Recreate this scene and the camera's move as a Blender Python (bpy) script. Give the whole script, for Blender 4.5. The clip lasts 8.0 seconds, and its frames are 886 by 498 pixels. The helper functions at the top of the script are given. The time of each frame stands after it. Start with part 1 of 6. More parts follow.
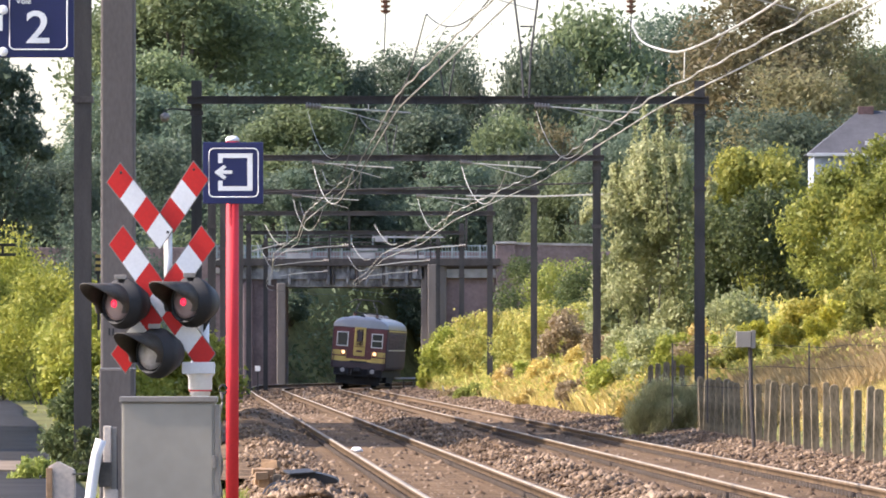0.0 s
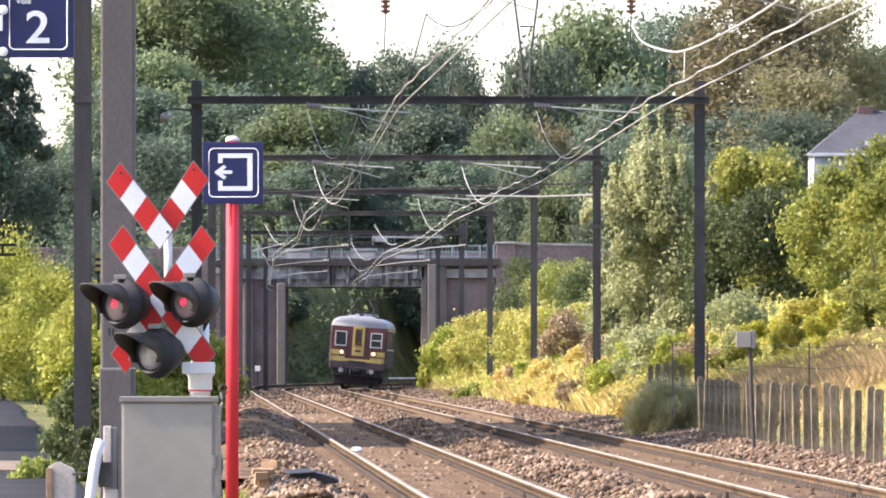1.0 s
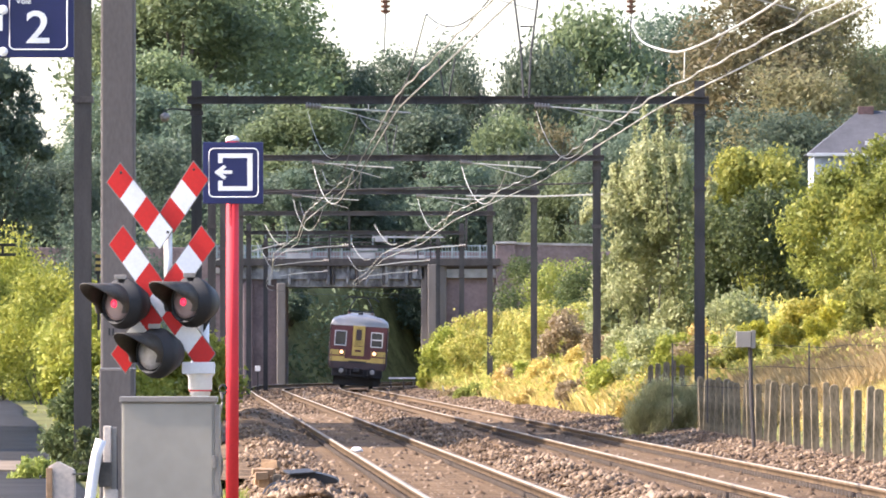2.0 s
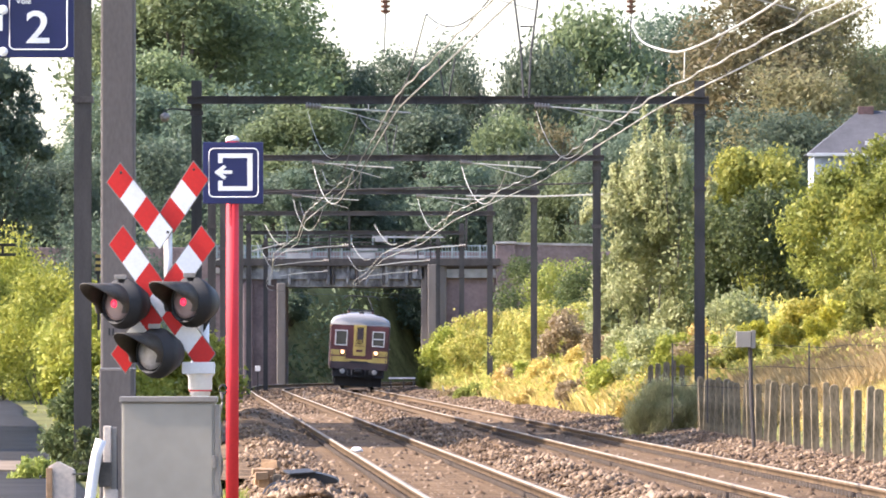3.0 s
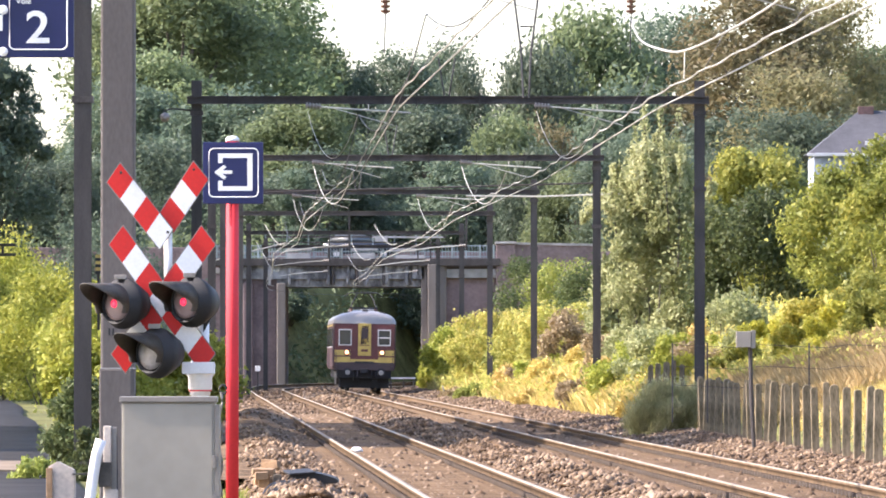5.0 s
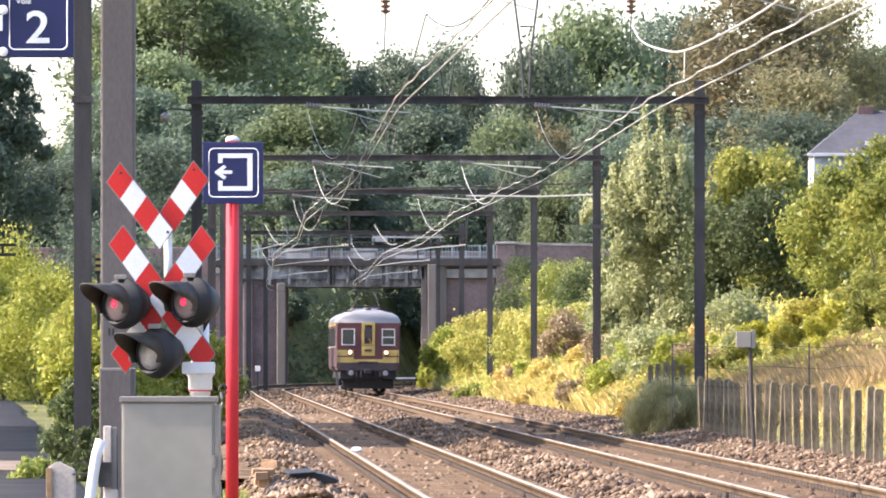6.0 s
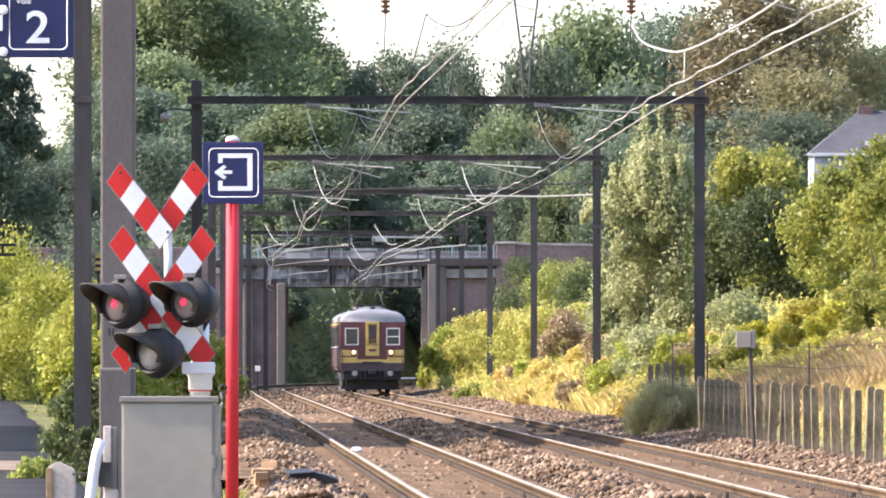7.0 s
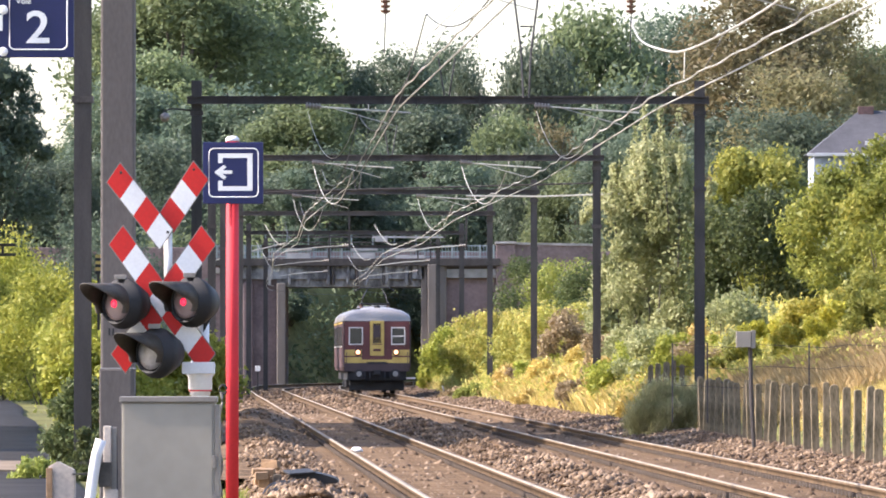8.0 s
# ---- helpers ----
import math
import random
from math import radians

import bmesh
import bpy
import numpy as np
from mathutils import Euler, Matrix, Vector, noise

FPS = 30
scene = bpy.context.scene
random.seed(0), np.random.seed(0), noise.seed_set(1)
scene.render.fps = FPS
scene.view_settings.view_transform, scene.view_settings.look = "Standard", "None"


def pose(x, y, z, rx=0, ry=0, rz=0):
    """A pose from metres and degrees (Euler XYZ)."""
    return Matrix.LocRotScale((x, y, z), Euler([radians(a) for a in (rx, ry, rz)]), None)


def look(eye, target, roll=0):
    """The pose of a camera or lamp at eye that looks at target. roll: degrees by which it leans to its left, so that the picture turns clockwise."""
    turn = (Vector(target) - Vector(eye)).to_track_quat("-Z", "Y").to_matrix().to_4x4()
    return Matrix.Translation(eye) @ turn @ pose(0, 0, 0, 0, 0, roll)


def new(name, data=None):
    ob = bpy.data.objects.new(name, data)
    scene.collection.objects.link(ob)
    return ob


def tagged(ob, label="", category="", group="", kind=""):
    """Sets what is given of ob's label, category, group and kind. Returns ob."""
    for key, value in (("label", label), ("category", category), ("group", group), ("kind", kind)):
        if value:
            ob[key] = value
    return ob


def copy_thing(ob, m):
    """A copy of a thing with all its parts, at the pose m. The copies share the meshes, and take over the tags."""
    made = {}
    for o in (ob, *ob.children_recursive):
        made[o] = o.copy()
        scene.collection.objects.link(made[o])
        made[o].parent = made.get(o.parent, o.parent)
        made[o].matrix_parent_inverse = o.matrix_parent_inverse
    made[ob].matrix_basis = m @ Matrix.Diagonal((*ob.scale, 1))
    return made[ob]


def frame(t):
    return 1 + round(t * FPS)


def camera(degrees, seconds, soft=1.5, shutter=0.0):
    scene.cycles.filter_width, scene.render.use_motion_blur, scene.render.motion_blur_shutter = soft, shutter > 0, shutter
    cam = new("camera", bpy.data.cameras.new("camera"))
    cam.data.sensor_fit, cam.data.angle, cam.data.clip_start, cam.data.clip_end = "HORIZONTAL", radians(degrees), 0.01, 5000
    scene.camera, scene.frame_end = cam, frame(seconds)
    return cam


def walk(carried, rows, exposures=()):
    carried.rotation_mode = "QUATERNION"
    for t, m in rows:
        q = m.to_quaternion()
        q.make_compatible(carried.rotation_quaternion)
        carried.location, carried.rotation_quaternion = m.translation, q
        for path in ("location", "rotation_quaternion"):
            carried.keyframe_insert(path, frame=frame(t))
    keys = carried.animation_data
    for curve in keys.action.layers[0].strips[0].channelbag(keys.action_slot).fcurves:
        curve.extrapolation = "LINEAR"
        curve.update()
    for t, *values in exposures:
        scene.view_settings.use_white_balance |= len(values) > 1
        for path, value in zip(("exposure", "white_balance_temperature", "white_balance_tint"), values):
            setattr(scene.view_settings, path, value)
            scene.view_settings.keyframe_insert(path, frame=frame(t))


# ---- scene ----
EYE = (0.0, 0.0, 1.53)
cam = camera(5.984, 8.0, soft=1.8)
STAND = look(EYE, (0.0, 100.0, 1.53 + 1.267))
walk(cam, [(0.0, STAND), (8.0, STAND)], exposures=[(0.0, 1.42, 6400, 21), (0.5, 1.50, 6400, 21), (1.0, 1.68, 6400, 21), (1.5, 1.77, 6400, 21), (4.5, 1.82, 6400, 21), (6.5, 1.78, 6400, 21), (7.0, 1.74, 6400, 21), (8.0, 1.58, 6400, 21)])

# ---- light ----
SUN_UP, SUN_LEFT = radians(38), radians(94)
world = bpy.data.worlds.new("sky")
scene.world = world
world.use_nodes = True
wn = world.node_tree.nodes
sky = wn.new("ShaderNodeTexSky")
sky.sky_type = "NISHITA"
sky.sun_disc = False
sky.sun_elevation = SUN_UP
sky.sun_rotation = -SUN_LEFT
sky.air_density, sky.dust_density, sky.ozone_density = 1.0, 1.6, 1.0
wn["Background"].inputs[1].default_value = 0.15
world.node_tree.links.new(sky.outputs[0], wn["Background"].inputs[0])
sun_data = bpy.data.lights.new("sun", "SUN")
sun_data.energy, sun_data.angle, sun_data.color = 3.7, radians(0.6), (1.0, 0.92, 0.78)
sun = new("sun", sun_data)
SUN_FROM = Vector((-math.sin(SUN_LEFT) * math.cos(SUN_UP), math.cos(SUN_LEFT) * math.cos(SUN_UP), math.sin(SUN_UP)))
sun.matrix_world = look(SUN_FROM * 50, (0, 0, 0))


# ---- materials ----
def mat(name, base, rough=0.7, metal=0.0, vary=0.25, scale=3.0, bump=0.0, fine=40.0, glow=None, glow_power=0.0, stretch=None, streak=None, edges=(0.5, 1.0)):
    """A surface with two scales of variation, stains and fine relief."""
    m = bpy.data.materials.new(name)
    m.use_nodes = True
    nt = m.node_tree
    b = nt.nodes["Principled BSDF"]
    b.inputs["Roughness"].default_value = rough
    b.inputs["Metallic"].default_value = metal
    co = nt.nodes.new("ShaderNodeTexCoord")
    mp = nt.nodes.new("ShaderNodeMapping")
    mp.inputs["Scale"].default_value = stretch or (1, 1, 1)
    nt.links.new(co.outputs["Object"], mp.inputs[0])
    n1 = nt.nodes.new("ShaderNodeTexNoise")
    n1.inputs["Scale"].default_value = scale
    n1.inputs["Detail"].default_value = 4
    n2 = nt.nodes.new("ShaderNodeTexNoise")
    n2.inputs["Scale"].default_value = fine
    n2.inputs["Detail"].default_value = 2
    for n in (n1, n2):
        nt.links.new(mp.outputs[0], n.inputs["Vector"])
    add = nt.nodes.new("ShaderNodeMath")
    add.operation = "MULTIPLY_ADD"
    nt.links.new(n2.outputs[0], add.inputs[0])
    add.inputs[1].default_value = 0.5
    nt.links.new(n1.outputs[0], add.inputs[2])
    ramp = nt.nodes.new("ShaderNodeValToRGB")
    lo = streak or tuple(c * (1 - vary * 1.3) for c in base)
    hi = tuple(min(1, c * (1 + vary)) for c in base)
    ramp.color_ramp.elements[0].position, ramp.color_ramp.elements[1].position = edges
    ramp.color_ramp.elements[0].color, ramp.color_ramp.elements[1].color = (*lo, 1), (*hi, 1)
    nt.links.new(add.outputs[0], ramp.inputs[0])
    info = nt.nodes.new("ShaderNodeObjectInfo")
    hsv = nt.nodes.new("ShaderNodeHueSaturation")
    mr = nt.nodes.new("ShaderNodeMapRange")
    mr.inputs[3].default_value, mr.inputs[4].default_value = 1 - vary * 0.4, 1 + vary * 0.4
    nt.links.new(info.outputs["Random"], mr.inputs[0])
    nt.links.new(mr.outputs[0], hsv.inputs["Value"])
    nt.links.new(ramp.outputs[0], hsv.inputs["Color"])
    nt.links.new(hsv.outputs[0], b.inputs["Base Color"])
    if bump:
        bp = nt.nodes.new("ShaderNodeBump")
        bp.inputs["Strength"].default_value = 0.6
        bp.inputs["Distance"].default_value = bump
        nt.links.new(add.outputs[0], bp.inputs["Height"])
        nt.links.new(bp.outputs[0], b.inputs["Normal"])
    if glow:
        b.inputs["Emission Color"].default_value = (*glow, 1)
        b.inputs["Emission Strength"].default_value = glow_power
    return m


def leaf_mat(name, dark, mid, light, through_it=0.35, tint=0.25):
    """Leaves: each one takes its own shade between three, and lets some light through."""
    m = bpy.data.materials.new(name)
    m.use_nodes = True
    nt = m.node_tree
    b = nt.nodes["Principled BSDF"]
    b.inputs["Roughness"].default_value = 0.55
    b.inputs["Specular IOR Level"].default_value = 0.3
    geo = nt.nodes.new("ShaderNodeNewGeometry")
    co = nt.nodes.new("ShaderNodeTexCoord")
    n = nt.nodes.new("ShaderNodeTexNoise")
    n.inputs["Scale"].default_value = 0.35
    n.inputs["Detail"].default_value = 3
    nt.links.new(co.outputs["Object"], n.inputs["Vector"])
    mix = nt.nodes.new("ShaderNodeMath")
    mix.operation = "MULTIPLY_ADD"
    nt.links.new(geo.outputs["Random Per Island"], mix.inputs[0])
    mix.inputs[1].default_value = 0.55
    sub = nt.nodes.new("ShaderNodeMapRange")
    sub.inputs[1].default_value, sub.inputs[2].default_value = 0.35, 0.65
    sub.inputs[3].default_value, sub.inputs[4].default_value = 0.0, 0.45
    nt.links.new(n.outputs[0], sub.inputs[0])
    nt.links.new(sub.outputs[0], mix.inputs[2])
    ramp = nt.nodes.new("ShaderNodeValToRGB")
    e = ramp.color_ramp.elements
    e[0].color, e[1].color = (*dark, 1), (*light, 1)
    k = e.new(0.5)
    k.color = (*mid, 1)
    nt.links.new(mix.outputs[0], ramp.inputs[0])
    info = nt.nodes.new("ShaderNodeObjectInfo")
    hsv = nt.nodes.new("ShaderNodeHueSaturation")
    for k, (lo, hi) in (("Value", (1 - tint, 1 + tint)), ("Hue", (0.5 - tint * 0.06, 0.5 + tint * 0.06))):
        mr = nt.nodes.new("ShaderNodeMapRange")
        mr.inputs[3].default_value, mr.inputs[4].default_value = lo, hi
        nt.links.new(info.outputs["Random"], mr.inputs[0])
        nt.links.new(mr.outputs[0], hsv.inputs[k])
    nt.links.new(ramp.outputs[0], hsv.inputs["Color"])
    nt.links.new(hsv.outputs[0], b.inputs["Base Color"])
    tr = nt.nodes.new("ShaderNodeBsdfTranslucent")
    nt.links.new(hsv.outputs[0], tr.inputs[0])
    ms = nt.nodes.new("ShaderNodeMixShader")
    ms.inputs[0].default_value = through_it
    nt.links.new(b.outputs[0], ms.inputs[1])
    nt.links.new(tr.outputs[0], ms.inputs[2])
    nt.links.new(ms.outputs[0], nt.nodes["Material Output"].inputs[0])
    return m


def glass_mat(name, tint, rough=0.05):
    m = mat(name, tint, rough, vary=0.1)
    m.node_tree.nodes["Principled BSDF"].inputs["Specular IOR Level"].default_value = 0.8
    return m


M = {
    "steel": mat("painted_steel", (0.05, 0.044, 0.042), 0.6, 0.2, 0.35, 1.5, stretch=(3, 3, 0.5)),
    "rust_steel": mat("weathered_steel", (0.065, 0.056, 0.054), 0.7, 0.2, 0.4, 2.0),
    "concrete": mat("weathered_concrete", (0.155, 0.135, 0.122), 0.9, 0, 0.2, 1.2, 0.004, 30, stretch=(1, 1, 0.35)),
    "pillar": mat("grey_pillar_concrete", (0.115, 0.10, 0.092), 0.9, 0, 0.2, 1.2, 0.004, 30, stretch=(1, 1, 0.35)),
    "bridge_concrete": mat("stained_concrete", (0.27, 0.265, 0.265), 0.9, 0, 0.22, 0.9, 0.02, 5, stretch=(1.1, 1, 0.6), streak=(0.085, 0.082, 0.086), edges=(0.60, 0.90)),
    "brick": mat("sooty_brick", (0.185, 0.135, 0.135), 0.9, 0, 0.3, 0.7, 0.02, 6),
    "coping": mat("coping_stone", (0.30, 0.29, 0.285), 0.85, 0, 0.3, 1.5),
    "rail": mat("rusty_rail", (0.105, 0.071, 0.043), 0.85, 0.0, 0.35, 1.5, 0, 12),
    "rail_top": mat("polished_rail_head", (0.30, 0.255, 0.20), 0.7, 0.0, 0.15, 0.6),
    "sleeper": mat("brown_dusty_sleeper", (0.15, 0.10, 0.06), 0.9, 0, 0.45, 2.5, 0.004, 30),
    "ballast": mat("brown_ballast", (0.13, 0.087, 0.053), 0.95, 0, 0.6, 3.0, 0.06, 20),
    "earth": mat("dry_earth", (0.12, 0.12, 0.045), 0.95, 0, 0.5, 0.6, 0.05, 5),
    "asphalt": mat("grey_asphalt", (0.085, 0.074, 0.064), 0.9, 0, 0.25, 0.6, 0.004, 40),
    "paving": mat("pale_paving", (0.17, 0.135, 0.10), 0.9, 0, 0.25, 1.2, 0.004, 25),
    "white_paint": mat("white_paint", (0.80, 0.79, 0.77), 0.5, 0, 0.08, 2.0),
    "red_paint": mat("red_enamel", (0.60, 0.014, 0.008), 0.6, 0, 0.12, 2.0),
    "red_pole": mat("red_pole_paint", (0.62, 0.03, 0.04), 0.7, 0, 0.12, 1.5),
    "blue": mat("blue_enamel", (0.006, 0.010, 0.075), 0.45, 0, 0.1, 3.0),
    "black": mat("black_housing", (0.016, 0.016, 0.017), 0.65, 0, 0.3, 3.0),
    "visor": mat("dusty_black_visor", (0.055, 0.046, 0.036), 0.6, 0, 0.5, 6.0),
    "lens_dark": mat("dusty_lens", (0.30, 0.28, 0.265), 0.3, 0, 0.2, 12.0),
    "lens_red": mat("red_bulb_glow", (0.6, 0.05, 0.06), 0.2, 0, 0.1, 12.0, glow=(1.0, 0.03, 0.08), glow_power=0.5),
    "lens_dim": mat("faint_red_lens", (0.27, 0.20, 0.19), 0.3, 0, 0.1, 12.0),
    "cabinet": mat("grey_cabinet_paint", (0.30, 0.275, 0.225), 0.55, 0, 0.10, 1.6, 0, 7),
    "cabinet_trim": mat("grey_trim", (0.23, 0.207, 0.178), 0.5, 0, 0.15, 2.0),
    "wood_post": mat("grey_weathered_post", (0.185, 0.145, 0.095), 0.9, 0, 0.45, 5.0, 0.01, 25, stretch=(2, 2, 0.6), streak=(0.065, 0.055, 0.028)),
    "wood": mat("split_timber", (0.30, 0.19, 0.105), 0.8, 0, 0.3, 4.0, 0.004, 30),
    "bark": mat("bark", (0.10, 0.085, 0.07), 0.95, 0, 0.4, 2.0, 0.03, 12),
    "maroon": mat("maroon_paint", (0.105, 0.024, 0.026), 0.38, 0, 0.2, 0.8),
    # maroon_side: the train's maroon, darkened in colour for shade along its flanks
    "maroon_side": mat("shaded_maroon_paint", (0.055, 0.026, 0.029), 0.8, 0, 0.25, 0.8),
    "yellow": mat("yellow_paint", (0.46, 0.325, 0.085), 0.5, 0, 0.2, 2.0),
    "roof": mat("silver_roof_paint", (0.27, 0.262, 0.265), 0.4, 0.2, 0.2, 1.0),
    "skirt": mat("grey_skirt_paint", (0.048, 0.03, 0.033), 0.6, 0, 0.25, 1.0),
    "under": mat("black_underframe", (0.022, 0.022, 0.026), 0.8, 0, 0.3, 2.0),
    "frame": mat("aluminium_frame", (0.60, 0.58, 0.58), 0.4, 0.4, 0.1, 3.0),
    "pane": glass_mat("dark_window_glass", (0.035, 0.04, 0.045)),
    "headlight": mat("lit_headlight", (0.5, 0.4, 0.3), 0.3, glow=(1.0, 0.46, 0.17), glow_power=1.3),
    "wire": mat("grey_copper_wire", (0.46, 0.45, 0.40), 0.5, 0.4, 0.3, 0.2),
    "dark_wire": mat("dark_wire", (0.04, 0.04, 0.045), 0.6, 0.2, 0.2, 0.2),
    "porcelain": mat("grey_porcelain", (0.24, 0.21, 0.19), 0.35, 0, 0.1, 6),
    "brown_porcelain": mat("brown_porcelain", (0.14, 0.07, 0.05), 0.3, 0, 0.1, 6),
    "slate": mat("grey_roof_slate", (0.055, 0.055, 0.062), 0.7, 0, 0.25, 1.2, 0.01, 10),
    "render_wall": mat("pale_rendered_wall", (0.30, 0.34, 0.41), 0.8, 0, 0.08, 0.8),
    "chimney": mat("red_chimney_brick", (0.11, 0.065, 0.06), 0.9, 0, 0.3, 3),
    "rail_paint": mat("pale_railing_paint", (0.22, 0.27, 0.28), 0.6, 0, 0.25, 1.0),
    "dirty_white": mat("dirty_white_paint", (0.52, 0.45, 0.38), 0.7, 0, 0.25, 4.0, 0.003, 30),
    "panel": mat("pale_parapet_panel", (0.34, 0.34, 0.35), 0.7, 0, 0.2, 1.2),
    "car_paint": mat("dark_blue_car_paint", (0.03, 0.038, 0.055), 0.25, 0.2, 0.1, 1.0),
    "car_glass": glass_mat("car_glass", (0.06, 0.07, 0.08), 0.08),
    "tyre": mat("tyre_rubber", (0.02, 0.02, 0.02), 0.9),
    # far_leaf and far_light: colour paled, far_leaf also blued, for the haze of distance
    "far_leaf": leaf_mat("hazed_green_leaves", (0.08, 0.115, 0.082), (0.108, 0.148, 0.10), (0.15, 0.19, 0.118), 0.5, 0.2),
    "far_light": leaf_mat("hazed_light_leaves", (0.11, 0.145, 0.082), (0.15, 0.19, 0.094), (0.205, 0.245, 0.105), 0.5, 0.2),
    "far_brown": leaf_mat("tan_green_leaves", (0.12, 0.12, 0.065), (0.175, 0.16, 0.08), (0.25, 0.20, 0.10), 0.5, 0.2),
    "hedge": leaf_mat("yellow_green_leaves", (0.13, 0.17, 0.03), (0.34, 0.36, 0.06), (0.55, 0.52, 0.13), 0.45, 0.15),
    "pale": leaf_mat("pale_willow_leaves", (0.17, 0.20, 0.08), (0.36, 0.385, 0.18), (0.58, 0.575, 0.33), 0.45, 0.1),
    # dark_bush: a dark green leaf, darkened further to carry shade low on shrubs
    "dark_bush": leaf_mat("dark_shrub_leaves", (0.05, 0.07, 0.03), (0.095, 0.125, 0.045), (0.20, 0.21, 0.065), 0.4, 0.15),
    "olive": leaf_mat("olive_shrub_leaves", (0.11, 0.13, 0.025), (0.26, 0.27, 0.06), (0.48, 0.42, 0.09), 0.45, 0.15),
    "gold": leaf_mat("golden_weed_leaves", (0.22, 0.23, 0.035), (0.44, 0.41, 0.065), (0.66, 0.52, 0.09), 0.5, 0.15),
    "russet": leaf_mat("russet_bramble_leaves", (0.17, 0.125, 0.07), (0.31, 0.23, 0.13), (0.46, 0.37, 0.22), 0.3, 0.15),
    "straw": leaf_mat("dry_straw", (0.38, 0.29, 0.08), (0.60, 0.46, 0.15), (0.76, 0.60, 0.25), 0.3, 0.15),
    "mound": leaf_mat("grey_green_grass", (0.30, 0.30, 0.15), (0.45, 0.43, 0.23), (0.62, 0.55, 0.32), 0.7, 0.1),
    "dry": leaf_mat("tall_dry_grass", (0.24, 0.17, 0.075), (0.40, 0.29, 0.13), (0.56, 0.43, 0.21), 0.35, 0.1),
    "clip": mat("rusty_clip", (0.05, 0.035, 0.024), 0.85),
    "sheet": mat("black_plastic", (0.006, 0.006, 0.007), 0.6, 0, 0.3, 5.0),
    "slope_mix": leaf_mat("mixed_slope_plants", (0.20, 0.23, 0.05), (0.44, 0.42, 0.10), (0.74, 0.56, 0.20), 0.45, 0.1),
    "weed": leaf_mat("green_weeds", (0.13, 0.16, 0.04), (0.27, 0.30, 0.07), (0.45, 0.43, 0.11), 0.45, 0.15),
}


for dusty in ("asphalt", "paving", "ballast", "earth", "sleeper", "rail", "rail_top"):
    M[dusty].node_tree.nodes["Principled BSDF"].inputs["Specular IOR Level"].default_value = 0.1


# ---- building blocks ----
def mesh_of(name, bm, material, smooth=False):
    me = bpy.data.meshes.new(name)
    bm.to_mesh(me)
    bm.free()
    me.materials.append(material)
    if smooth:
        me.polygons.foreach_set("use_smooth", [True] * len(me.polygons))
    return me


def part(name, bm, material, parent=None, label="", smooth=False):
    ob = new(name, mesh_of(name, bm, material, smooth))
    if parent is not None:
        ob.parent = parent
    if label:
        tagged(ob, label)
    return ob


def thing(name, label, category, m=None, group="", kind=""):
    ob = new(name)
    if m is not None:
        ob.matrix_world = m
    return tagged(ob, label, category, group, kind)


def box(bm, x0, x1, y0, y1, z0, z1, bevel=0.0, m=None):
    r = bmesh.ops.create_cube(bm, size=1.0)
    vs = r["verts"]
    for v in vs:
        v.co = Vector((x0 + (v.co.x + 0.5) * (x1 - x0), y0 + (v.co.y + 0.5) * (y1 - y0), z0 + (v.co.z + 0.5) * (z1 - z0)))
    if bevel:
        es = {e for v in vs for e in v.link_edges}
        out = bmesh.ops.bevel(bm, geom=list(es), offset=bevel, segments=2, affect="EDGES", profile=0.6)
        vs = list({v for f in out["faces"] for v in f.verts} | {v for v in vs if v.is_valid})
    if m is not None:
        bmesh.ops.transform(bm, matrix=m, verts=vs)
    return bm


def boxed(*a, **k):
    return box(bmesh.new(), *a, **k)


def cyl(bm, p, q, r0, r1=None, n=12):
    """A capped, tapered tube from p to q."""
    p, q = Vector(p), Vector(q)
    d = q - p
    m = Matrix.Translation((p + q) / 2) @ d.to_track_quat("Z", "Y").to_matrix().to_4x4()
    bmesh.ops.create_cone(bm, cap_ends=True, segments=n, radius1=r0, radius2=r0 if r1 is None else r1, depth=d.length, matrix=m)
    return bm


def tube(bm, pts, r, n=6):
    """A bent tube along pts."""
    rings = []
    for i, p in enumerate(pts):
        a, b = Vector(pts[max(0, i - 1)]), Vector(pts[min(len(pts) - 1, i + 1)])
        q = (b - a).normalized().to_track_quat("Z", "Y")
        rings.append([bm.verts.new(Vector(p) + q @ Vector((r * math.cos(k * 2 * math.pi / n), r * math.sin(k * 2 * math.pi / n), 0))) for k in range(n)])
    for u, v in zip(rings, rings[1:]):
        for k in range(n):
            bm.faces.new((u[k], u[(k + 1) % n], v[(k + 1) % n], v[k]))
    bm.faces.new(rings[0][::-1])
    bm.faces.new(rings[-1])
    return bm


def lathe(bm, prof, m=None, n=20):
    """A turned body: prof is (radius, height) along local z."""
    rings = []
    for r, h in prof:
        rings.append([bm.verts.new((r * math.cos(k * 2 * math.pi / n), r * math.sin(k * 2 * math.pi / n), h)) for k in range(n)])
    for u, v in zip(rings, rings[1:]):
        for k in range(n):
            bm.faces.new((u[k], u[(k + 1) % n], v[(k + 1) % n], v[k]))
    bm.faces.new(rings[0][::-1])
    bm.faces.new(rings[-1])
    if m is not None:
        bmesh.ops.transform(bm, matrix=m, verts=[v for r in rings for v in r])
    return bm


